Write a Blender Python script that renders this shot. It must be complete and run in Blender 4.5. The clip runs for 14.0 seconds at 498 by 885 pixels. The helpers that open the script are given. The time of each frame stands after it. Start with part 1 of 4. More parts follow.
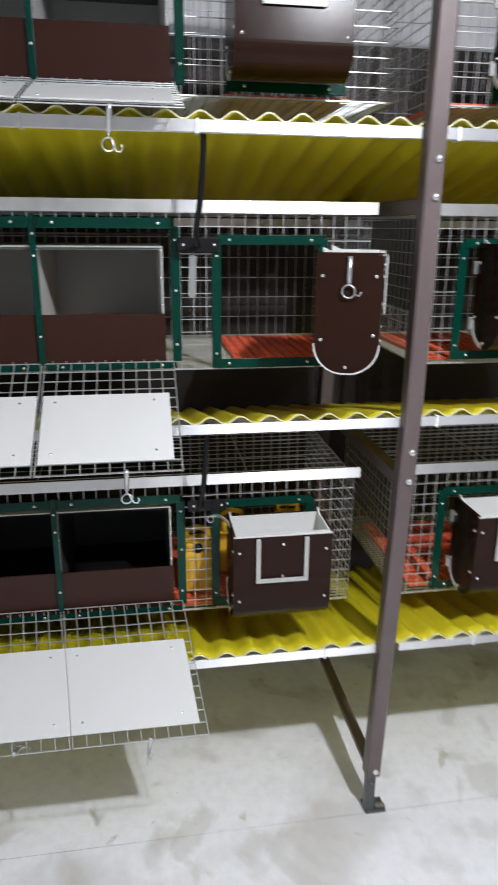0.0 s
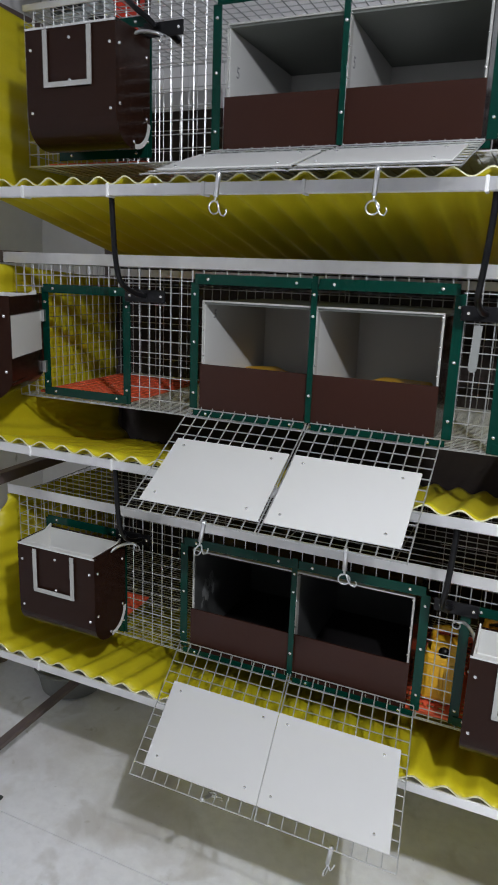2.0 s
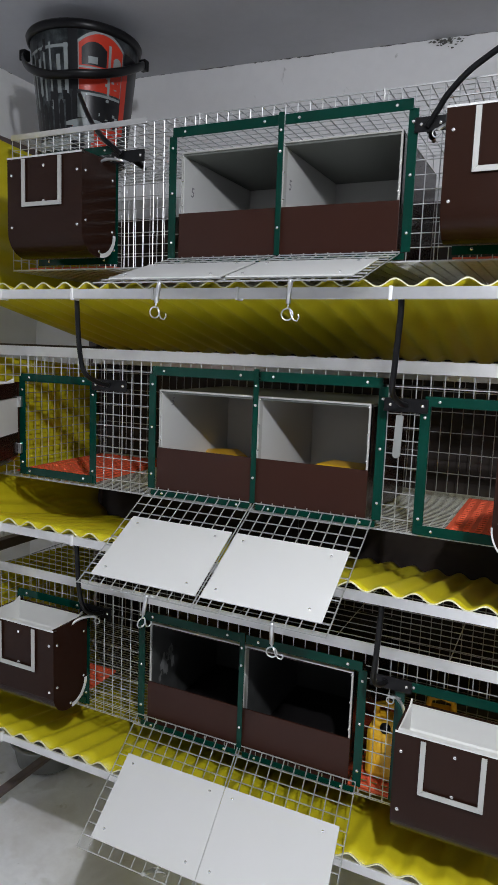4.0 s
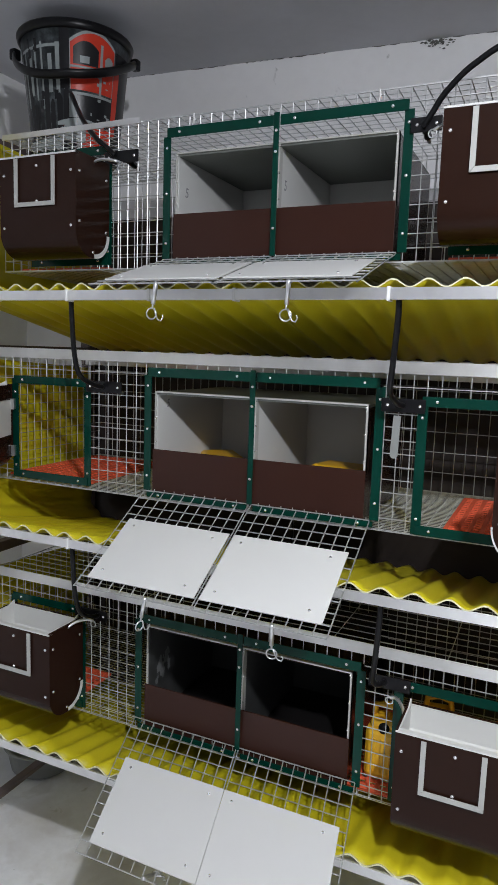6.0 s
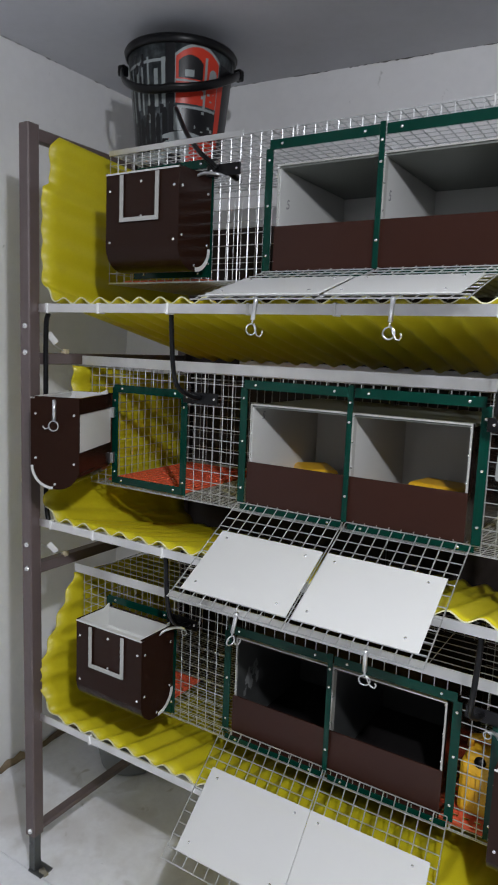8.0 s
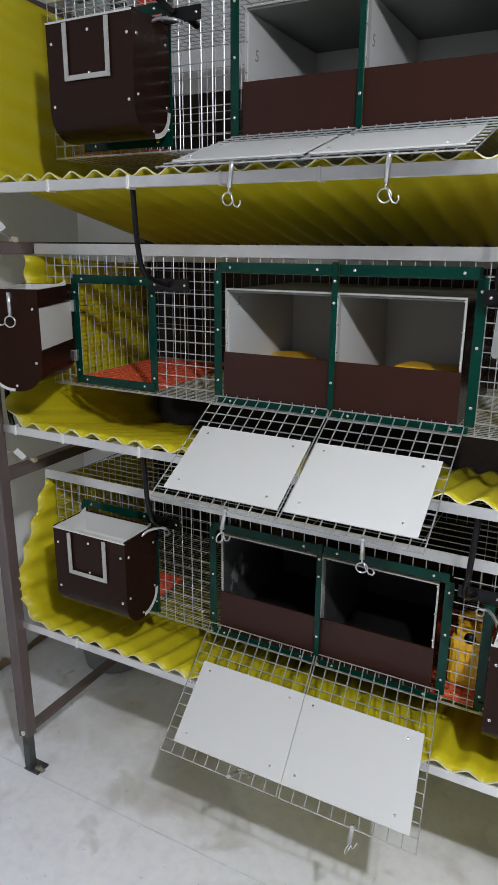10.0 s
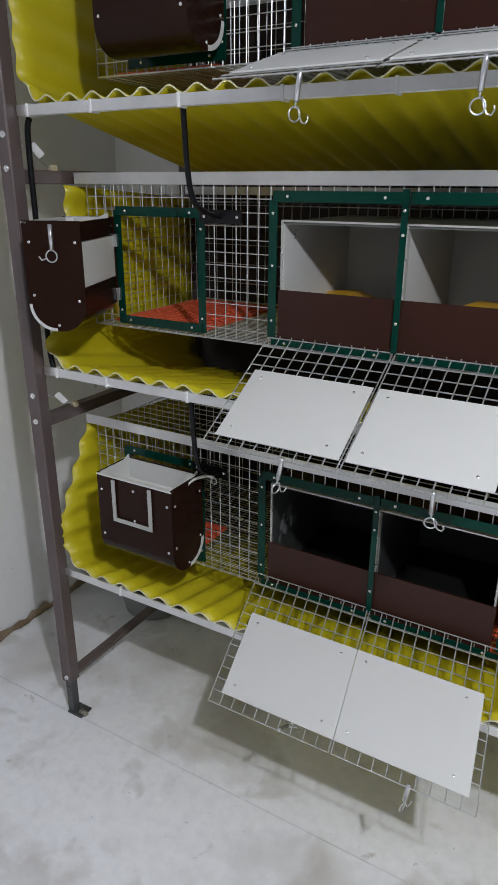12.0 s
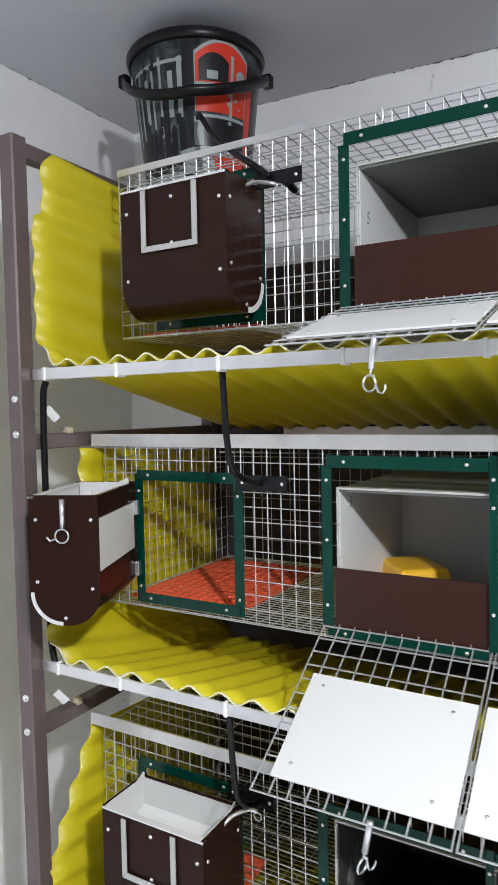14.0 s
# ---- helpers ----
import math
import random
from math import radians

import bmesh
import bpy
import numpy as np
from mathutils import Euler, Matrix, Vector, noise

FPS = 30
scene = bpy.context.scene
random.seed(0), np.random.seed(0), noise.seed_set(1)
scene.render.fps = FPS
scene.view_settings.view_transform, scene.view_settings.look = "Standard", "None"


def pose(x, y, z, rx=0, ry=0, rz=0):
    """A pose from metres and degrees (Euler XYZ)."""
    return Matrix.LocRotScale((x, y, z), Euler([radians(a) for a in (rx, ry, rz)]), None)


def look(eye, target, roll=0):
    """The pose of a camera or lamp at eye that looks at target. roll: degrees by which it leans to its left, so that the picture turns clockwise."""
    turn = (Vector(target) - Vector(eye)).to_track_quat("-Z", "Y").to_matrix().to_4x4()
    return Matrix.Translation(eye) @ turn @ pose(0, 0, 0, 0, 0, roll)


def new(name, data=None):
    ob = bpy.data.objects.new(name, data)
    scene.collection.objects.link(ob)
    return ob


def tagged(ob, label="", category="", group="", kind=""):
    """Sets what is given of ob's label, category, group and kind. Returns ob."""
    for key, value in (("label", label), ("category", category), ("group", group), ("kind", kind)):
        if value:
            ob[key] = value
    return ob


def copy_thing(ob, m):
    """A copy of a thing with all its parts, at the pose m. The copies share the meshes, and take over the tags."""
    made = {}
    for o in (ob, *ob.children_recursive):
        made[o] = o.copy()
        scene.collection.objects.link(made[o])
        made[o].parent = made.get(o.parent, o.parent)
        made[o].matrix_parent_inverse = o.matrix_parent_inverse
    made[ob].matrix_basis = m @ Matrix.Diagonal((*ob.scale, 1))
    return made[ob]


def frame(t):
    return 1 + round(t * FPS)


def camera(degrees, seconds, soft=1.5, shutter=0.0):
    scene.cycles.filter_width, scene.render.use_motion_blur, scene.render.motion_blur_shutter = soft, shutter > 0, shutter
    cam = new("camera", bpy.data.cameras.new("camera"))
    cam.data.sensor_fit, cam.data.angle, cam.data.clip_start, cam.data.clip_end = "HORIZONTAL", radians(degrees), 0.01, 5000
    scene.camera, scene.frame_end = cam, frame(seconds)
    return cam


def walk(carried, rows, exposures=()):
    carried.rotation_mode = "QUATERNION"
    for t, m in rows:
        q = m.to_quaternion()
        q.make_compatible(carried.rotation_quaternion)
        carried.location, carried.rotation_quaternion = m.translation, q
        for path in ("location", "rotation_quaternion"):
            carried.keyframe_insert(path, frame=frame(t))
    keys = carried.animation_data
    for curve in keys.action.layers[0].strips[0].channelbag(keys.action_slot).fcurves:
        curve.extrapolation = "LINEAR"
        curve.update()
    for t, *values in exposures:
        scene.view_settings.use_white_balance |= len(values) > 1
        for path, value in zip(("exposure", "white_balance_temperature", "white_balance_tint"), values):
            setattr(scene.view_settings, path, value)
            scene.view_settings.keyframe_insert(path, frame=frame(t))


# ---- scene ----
cam = camera(40.6, 14.0, soft=0.7, shutter=0.4)
PATH = [
    (0, (0.228, -1.23, 1.336), (0.533, 0.651, 0.727), 0.5),
    (0.5, (0.35, -1.163, 1.342), (0.24, 0.741, 0.739), 2.0),
    (1, (0.465, -1.144, 1.349), (-0.021, 0.703, 0.757), 1.7),
    (1.5, (0.495, -1.123, 1.349), (-0.193, 0.676, 0.808), 2.1),
    (2, (0.447, -1.103, 1.355), (-0.326, 0.677, 0.87), 2.1),
    (2.5, (0.495, -1.105, 1.36), (-0.349, 0.653, 0.917), 2.7),
    (3, (0.56, -1.117, 1.369), (-0.309, 0.645, 0.994), 1.9),
    (3.5, (0.595, -1.13, 1.377), (-0.27, 0.647, 1.074), 2.0),
    (4, (0.621, -1.13, 1.393), (-0.23, 0.66, 1.123), 2.1),
    (6.3, (0.595, -1.134, 1.395), (-0.211, 0.677, 1.128), 1.8),
    (6.5, (0.591, -1.132, 1.398), (-0.201, 0.688, 1.148), 2.1),
    (7, (0.594, -1.123, 1.411), (-0.244, 0.68, 1.188), 2.0),
    (7.5, (0.605, -1.119, 1.42), (-0.301, 0.65, 1.196), 1.7),
    (8, (0.579, -1.123, 1.424), (-0.469, 0.557, 1.143), 2.3),
    (8.5, (0.565, -1.119, 1.409), (-0.491, 0.535, 1.021), 1.8),
    (9, (0.541, -1.103, 1.401), (-0.424, 0.574, 0.893), 0.6),
    (9.2, (0.525, -1.099, 1.389), (-0.377, 0.604, 0.854), 0.6),
    (11.3, (0.467, -1.048, 1.384), (-0.47, 0.592, 0.727), 0.6),
    (11.5, (0.449, -1.044, 1.38), (-0.499, 0.574, 0.686), 0.7),
    (12, (0.418, -1.045, 1.361), (-0.526, 0.567, 0.647), 0.3),
    (12.5, (0.371, -1.023, 1.369), (-0.54, 0.665, 0.801), -1.0),
    (13, (0.331, -0.963, 1.383), (-0.606, 0.767, 1.024), -0.8),
    (13.5, (0.279, -0.879, 1.417), (-0.74, 0.837, 1.289), -0.1),
    (14, (0.212, -0.857, 1.427), (-0.791, 0.87, 1.329), -1.1),
]
EXPOSURE = [(0, -0.26), (0.5, -0.24), (1, -0.32), (1.5, -0.42), (2, -0.52), (3, -0.48), (4, -0.42), (8, -0.44), (9, -0.44), (11.5, -0.64), (12.5, -0.65), (13, -0.56), (13.5, -0.14), (14, 0.28)]
walk(cam, [(t, look(eye, target, roll)) for t, eye, target, roll in PATH], EXPOSURE)

# ---------------------------------------------------------------- light
LAMP = (0.87, -1.125, 2.10)
CEIL = 2.235
WALL_L, WALL_R, WALL_B, WALL_F = -1.17, 3.6, 0.76, -2.6

world = bpy.data.worlds.new("world")
scene.world = world
world.use_nodes = True
world.node_tree.nodes["Background"].inputs[0].default_value = (0.8, 0.9, 1.0, 1)
world.node_tree.nodes["Background"].inputs[1].default_value = 0.0

lamp_data = bpy.data.lights.new("bulb_light", "POINT")
lamp_data.shadow_soft_size = 0.035
lamp_data.energy = 55
lamp_data.color = (0.91, 0.935, 1.0)
lamp_light = new("bulb_light", lamp_data)
lamp_light.location = LAMP
# the bulb throws more light downwards than sideways
face_data = bpy.data.lights.new("bulb_face_light", "AREA")
face_data.shape, face_data.size, face_data.energy, face_data.color = "DISK", 0.06, 30, (0.91, 0.935, 1.0)
face_light = new("bulb_face_light", face_data)
face_light.location = (LAMP[0], LAMP[1], LAMP[2] - 0.04)


# ---------------------------------------------------------------- materials
def material(name, colour, rough=0.5, metal=0.0, grain=0.0, grain_scale=60.0, stain=0.0, stain_scale=4.0, bump=0.0, bump_scale=120.0,
             spec=0.5, stain_colour=None, rough_var=0.0, coat=0.0, piece=0.0):
    m = bpy.data.materials.new(name)
    m.use_nodes = True
    nt = m.node_tree
    n, l = nt.nodes, nt.links
    b = n["Principled BSDF"]
    b.inputs["Roughness"].default_value = rough
    b.inputs["Metallic"].default_value = metal
    b.inputs["Specular IOR Level"].default_value = spec
    b.inputs["Coat Weight"].default_value = coat
    base = n.new("ShaderNodeRGB")
    base.outputs[0].default_value = (*colour, 1)
    out = base.outputs[0]
    tc = n.new("ShaderNodeTexCoord")

    def noise_tex(scale, detail=4.0, rgh=0.6):
        t = n.new("ShaderNodeTexNoise")
        t.inputs["Scale"].default_value, t.inputs["Detail"].default_value, t.inputs["Roughness"].default_value = scale, detail, rgh
        l.new(tc.outputs["Object"], t.inputs["Vector"])
        return t

    def mix(a, c, fac, mode="MIX"):
        x = n.new("ShaderNodeMix")
        x.data_type, x.blend_type = "RGBA", mode
        l.new(fac, x.inputs["Factor"])
        l.new(a, x.inputs["A"])
        if isinstance(c, tuple):
            x.inputs["B"].default_value = (*c, 1)
        else:
            l.new(c, x.inputs["B"])
        return x.outputs["Result"]

    def ramp(src, lo, hi, top=1.0):
        r = n.new("ShaderNodeMapRange")
        r.inputs["From Min"].default_value, r.inputs["From Max"].default_value, r.inputs["To Max"].default_value = lo, hi, top
        l.new(src, r.inputs["Value"])
        return r.outputs["Result"]

    if stain:
        t = noise_tex(stain_scale, 6.0, 0.65)
        dark = stain_colour or tuple(c * 0.45 for c in colour)
        out = mix(out, dark, ramp(t.outputs["Fac"], 0.45, 0.75, stain))
    if grain:
        t = noise_tex(grain_scale, 3.0)
        dark = tuple(c * 0.5 for c in colour)
        out = mix(out, dark, ramp(t.outputs["Fac"], 0.4, 0.8, grain))
    if piece:
        oi = n.new("ShaderNodeObjectInfo")
        out = mix(out, tuple(c * 0.6 for c in colour), ramp(oi.outputs["Random"], 0.0, 1.0, piece))
    l.new(out, b.inputs["Base Color"])
    if rough_var:
        t = noise_tex(stain_scale * 2.3 + 3, 5.0)
        r = n.new("ShaderNodeMapRange")
        r.inputs["To Min"].default_value, r.inputs["To Max"].default_value = max(rough - rough_var, 0.05), min(rough + rough_var, 1)
        l.new(t.outputs["Fac"], r.inputs["Value"])
        l.new(r.outputs["Result"], b.inputs["Roughness"])
    if bump:
        t = noise_tex(bump_scale, 5.0)
        bp = n.new("ShaderNodeBump")
        bp.inputs["Strength"].default_value, bp.inputs["Distance"].default_value = bump, 0.002
        l.new(t.outputs["Fac"], bp.inputs["Height"])
        l.new(bp.outputs["Normal"], b.inputs["Normal"])
    return m


M_WIRE = material("galvanised_wire", (0.66, 0.67, 0.67), 0.42, 0.8, grain=0.4, grain_scale=90, rough_var=0.1)
M_ALU = material("aluminium", (0.90, 0.90, 0.89), 0.50, 0.75, stain=0.25, stain_scale=9, rough_var=0.06)
for key, value in (("Anisotropic", 0.9), ("Metallic", 0.92)):
    M_ALU.node_tree.nodes["Principled BSDF"].inputs[key].default_value = value
brush = M_ALU.node_tree.nodes.new("ShaderNodeTangent")
brush.direction_type, brush.axis = "RADIAL", "X"
M_ALU.node_tree.links.new(brush.outputs[0], M_ALU.node_tree.nodes["Principled BSDF"].inputs["Tangent"])
M_ZINC = material("zinc_plate", (0.72, 0.73, 0.74), 0.28, 0.9, grain=0.2)
M_RIVET = material("rivet_metal", (0.78, 0.78, 0.77), 0.25, 0.85)
M_BROWN = material("brown_laminate", (0.021, 0.0085, 0.0052), 0.20, 0.0, stain=0.2, stain_scale=5, rough_var=0.05, bump=0.05, bump_scale=600, spec=0.13)
M_REDBROWN = material("red_brown_laminate", (0.037, 0.0145, 0.0100), 0.2, 0.0, stain=0.2, stain_scale=4, rough_var=0.06, bump=0.05, bump_scale=500, spec=0.18)
M_WHITE = material("white_laminate", (0.62, 0.622, 0.6), 0.42, 0.0, stain=0.12, stain_scale=3, rough_var=0.08, stain_colour=(0.5, 0.5, 0.45), bump=0.03, bump_scale=500)
M_EDGE = material("off_white_edging", (0.44, 0.44, 0.41), 0.4, 0.0, stain=0.2, stain_scale=12, rough_var=0.08)
M_GREY = material("grey_plastic", (0.24, 0.25, 0.24), 0.45, 0.0, stain=0.2, stain_scale=4)
# white lid board, its shaded underside painted in as dark grey
M_LID_SHADE = material("shaded_lid_board", (0.13, 0.14, 0.125), 0.45, 0.0, stain=0.3, stain_scale=5)
# bottom nest box: the shade inside is painted into these two colours
M_NEST_SHADE = material("shaded_nest_board", (0.055, 0.057, 0.055), 0.5, 0.0, stain=0.6, stain_scale=6)
M_NEST_SHADE_FLOOR = material("shaded_nest_floor", (0.008, 0.007, 0.007), 0.5, 0.0, stain=0.4, stain_scale=8)
M_GREEN = material("green_trim", (0.001, 0.036, 0.024), 0.16, 0.0, stain=0.3, stain_scale=8, rough_var=0.06, bump=0.4, bump_scale=45, spec=0.2)
M_YELLOW = material("yellow_sheet", (0.60, 0.515, 0.014), 0.42, 0.0, stain=0.3, stain_scale=3.5, stain_colour=(0.44, 0.35, 0.012), grain=0.12, grain_scale=220, rough_var=0.1)
M_CUT = material("pale_cut_edge", (0.72, 0.70, 0.42), 0.5, 0.0, grain=0.3, grain_scale=150)
M_ORANGE = material("orange_mat", (0.80, 0.125, 0.055), 0.45, 0.0, stain=0.3, stain_scale=14, stain_colour=(0.5, 0.07, 0.03))
M_POST = material("brown_post_paint", (0.125, 0.094, 0.090), 0.40, 0.1, stain=0.35, stain_scale=7, grain=0.15, rough_var=0.1)
M_FOOT = material("grey_steel_foot", (0.10, 0.105, 0.105), 0.45, 0.5, stain=0.4, stain_scale=20, grain=0.2)
M_DAB = material("mortar_dab", (0.24, 0.22, 0.17), 0.85, 0.0, stain=0.7, stain_scale=30, bump=0.5, bump_scale=80)
M_BLACK = material("black_plastic", (0.006, 0.006, 0.007), 0.32, 0.0, rough_var=0.1, spec=0.25)
M_TIE = material("white_cable_tie", (0.78, 0.78, 0.76), 0.4)
M_YBOX = material("yellow_plastic", (0.75, 0.42, 0.02), 0.35, 0.0, stain=0.15, stain_scale=10)
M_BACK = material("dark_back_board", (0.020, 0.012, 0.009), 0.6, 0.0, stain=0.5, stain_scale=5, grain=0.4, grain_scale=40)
M_TAG = material("paper_tag", (0.75, 0.75, 0.73), 0.6, 0.0, stain=0.2, stain_scale=60)
M_LAMP = bpy.data.materials.new("lamp_glow")
M_LAMP.use_nodes = True
M_LAMP.node_tree.nodes["Principled BSDF"].inputs["Emission Color"].default_value = (1, 0.98, 0.94, 1)
M_LAMP.node_tree.nodes["Principled BSDF"].inputs["Emission Strength"].default_value = 30
M_FLOOR = material("concrete_floor", (0.87, 0.88, 0.90), 0.5, 0.0, stain=0.45, stain_scale=1.7, stain_colour=(0.64, 0.65, 0.66), grain=0.2, grain_scale=38, rough_var=0.15, bump=0.3, bump_scale=30)


def add_blotches(m, scale, lo, hi, colour, top=0.8, detail=8.0, distort=0.6):
    """Stains with ragged edges over a material's colour."""
    n, l = m.node_tree.nodes, m.node_tree.links
    b = n["Principled BSDF"]
    src = b.inputs["Base Color"].links[0].from_socket
    tc, t, r, x = n.new("ShaderNodeTexCoord"), n.new("ShaderNodeTexNoise"), n.new("ShaderNodeMapRange"), n.new("ShaderNodeMix")
    t.inputs["Scale"].default_value, t.inputs["Detail"].default_value, t.inputs["Distortion"].default_value = scale, detail, distort
    r.inputs["From Min"].default_value, r.inputs["From Max"].default_value, r.inputs["To Max"].default_value = lo, hi, top
    x.data_type = "RGBA"
    x.inputs["B"].default_value = (*colour, 1)
    l.new(tc.outputs["Object"], t.inputs["Vector"])
    l.new(t.outputs["Fac"], r.inputs["Value"])
    l.new(r.outputs["Result"], x.inputs["Factor"])
    l.new(src, x.inputs["A"])
    l.new(x.outputs["Result"], b.inputs["Base Color"])


add_blotches(M_FLOOR, 2.4, 0.52, 0.64, (0.60, 0.585, 0.565), 0.8, 10.0, 0.2)
add_blotches(M_FLOOR, 6.5, 0.56, 0.72, (0.50, 0.47, 0.43), 0.6, 12.0, 0.15)
add_blotches(M_FLOOR, 5.2, 0.58, 0.64, (0.52, 0.505, 0.47), 0.45)
add_blotches(M_FLOOR, 13.0, 0.68, 0.74, (0.40, 0.37, 0.30), 0.55)
add_blotches(M_FLOOR, 60.0, 0.70, 0.76, (0.34, 0.33, 0.31), 0.5, 5.0)
M_WALL = material("white_wall_paint", (0.90, 0.90, 0.905), 0.75, 0.0, stain=0.25, stain_scale=2.0, stain_colour=(0.77, 0.77, 0.765), grain=0.08, grain_scale=30, bump=0.3, bump_scale=22)
add_blotches(M_WALL, 1.3, 0.55, 0.7, (0.78, 0.785, 0.79), 0.6)
add_blotches(M_WALL, 14.0, 0.70, 0.74, (0.40, 0.40, 0.39), 0.7)
# for the unseen walls; grey chosen to limit light bounced into the rack
M_FAR = material("unseen_wall_grey", (0.36, 0.36, 0.37), 0.8, 0.0, stain=0.35, stain_scale=1.5, grain=0.1, grain_scale=30, bump=0.25, bump_scale=20)
M_CEIL = material("ceiling_paint", (0.63, 0.64, 0.68), 0.8, 0.0, stain=0.2, stain_scale=1.6, grain=0.08, grain_scale=30, bump=0.25, bump_scale=18)


# ---------------------------------------------------------------- mesh building
class Mesh:
    """Collects boxes, rods and sheets into one mesh."""

    def __init__(self):
        self.v, self.f, self.mi, self.sm = [], [], [], []

    def add(self, verts, faces, mi=0, smooth=False):
        k = len(self.v)
        self.v += [tuple(p) for p in verts]
        self.f += [tuple(i + k for i in f) for f in faces]
        self.mi += [mi] * len(faces)
        self.sm += [smooth] * len(faces)
        return self

    def box(self, x0, x1, y0, y1, z0, z1, c=0.0, mi=0):
        if c <= 0:
            p = [(x, y, z) for x in (x0, x1) for y in (y0, y1) for z in (z0, z1)]
            return self.add(p, [(0, 1, 3, 2), (4, 6, 7, 5), (0, 4, 5, 1), (2, 3, 7, 6), (0, 2, 6, 4), (1, 5, 7, 3)], mi)
        bm = bmesh.new()
        bmesh.ops.create_cube(bm, size=1)
        for v in bm.verts:
            v.co = Vector(((x0 + x1) / 2 + v.co.x * (x1 - x0), (y0 + y1) / 2 + v.co.y * (y1 - y0), (z0 + z1) / 2 + v.co.z * (z1 - z0)))
        bmesh.ops.bevel(bm, geom=bm.edges[:], offset=c, segments=2, profile=0.5, affect="EDGES")
        bm.verts.index_update()
        self.add([v.co for v in bm.verts], [[v.index for v in f.verts] for f in bm.faces], mi)
        bm.free()
        return self

    def tube(self, path, r, n=8, mi=0, caps=True, flat=1.0):
        """A round rod along a path of points."""
        path = [Vector(p) for p in path]
        verts, faces = [], []
        side = None
        for i, p in enumerate(path):
            d = (path[min(i + 1, len(path) - 1)] - path[max(i - 1, 0)]).normalized()
            if side is None:
                side = d.cross(Vector((0, 0, 1)) if abs(d.z) < 0.9 else Vector((1, 0, 0))).normalized()
            else:
                side = (side - d * side.dot(d)).normalized()
            up = d.cross(side)
            for k in range(n):
                a = 2 * math.pi * (k + 0.5) / n
                verts.append(p + side * math.cos(a) * r + up * math.sin(a) * r * flat)
        for i in range(len(path) - 1):
            for k in range(n):
                faces.append((i * n + k, i * n + (k + 1) % n, (i + 1) * n + (k + 1) % n, (i + 1) * n + k))
        if caps:
            faces.append(tuple(range(n - 1, -1, -1)))
            faces.append(tuple((len(path) - 1) * n + k for k in range(n)))
        return self.add(verts, faces, mi, n > 5)

    def rivet(self, p, axis, r=0.0034, h=0.0022, mi=1):
        """A domed rivet head on a face at p, out along the axis."""
        a = Vector(axis).normalized()
        s = a.cross(Vector((0, 0, 1)) if abs(a.z) < 0.9 else Vector((1, 0, 0))).normalized()
        t = a.cross(s)
        verts, n = [], 8
        for rr, hh in ((r, -0.0005), (r * 0.95, h * 0.5), (r * 0.55, h)):
            verts += [Vector(p) + (s * math.cos(2 * math.pi * k / n) + t * math.sin(2 * math.pi * k / n)) * rr + a * hh for k in range(n)]
        faces = [(i * n + k, i * n + (k + 1) % n, (i + 1) * n + (k + 1) % n, (i + 1) * n + k) for i in range(2) for k in range(n)]
        faces.append(tuple(2 * n + k for k in range(n)))
        return self.add(verts, faces, mi, True)

    def prism(self, outline, x0, x1, mi=0):
        """An outline in (y, z) pushed from x0 to x1."""
        n = len(outline)
        verts = [(x0, y, z) for y, z in outline] + [(x1, y, z) for y, z in outline]
        faces = [(i, (i + 1) % n, n + (i + 1) % n, n + i) for i in range(n)] + [tuple(range(n - 1, -1, -1)), tuple(range(n, 2 * n))]
        return self.add(verts, faces, mi)

    def strip(self, line, x0, x1, t, mi=0, smooth=False):
        """A bent sheet of thickness t: a line in (y, z) pushed from x0 to x1."""
        pts = [Vector((y, z)) for y, z in line]
        outer = []
        for i, p in enumerate(pts):
            d = (pts[min(i + 1, len(pts) - 1)] - pts[max(i - 1, 0)]).normalized()
            outer.append(p + Vector((-d.y, d.x)) * t)
        return self.prism([tuple(p) for p in pts] + [tuple(p) for p in reversed(outer)], x0, x1, mi)

    def moved(self, m):
        self.v = [tuple(m @ Vector(p)) for p in self.v]
        return self


def part(name, mesh, mats, parent=None, label="", fix=True):
    """Links a Mesh as one object under a thing or a part."""
    me = bpy.data.meshes.new(name)
    me.from_pydata(mesh.v, [], mesh.f)
    for m in mats if isinstance(mats, (list, tuple)) else [mats]:
        me.materials.append(m)
    me.polygons.foreach_set("material_index", mesh.mi)
    me.polygons.foreach_set("use_smooth", mesh.sm)
    if fix:
        bm = bmesh.new()
        bm.from_mesh(me)
        bmesh.ops.recalc_face_normals(bm, faces=bm.faces[:])
        bm.to_mesh(me)
        bm.free()
    me.update()
    ob = new(name, me)
    ob.parent = parent
    if label:
        ob["label"] = label
    return ob


def thing(name, label, category, group="", kind=""):
    return tagged(new(name), label, category, group, kind)


def spans(a, b, cuts):
    """The stretches of a..b that lie outside the cuts."""
    out, at = [], a
    for c0, c1 in sorted(cuts):
        if c0 > at:
            out.append((at, min(c0, b)))
        at = max(at, c1)
    if at < b:
        out.append((at, b))
    return [(p, q) for p, q in out if q - p > 0.002]


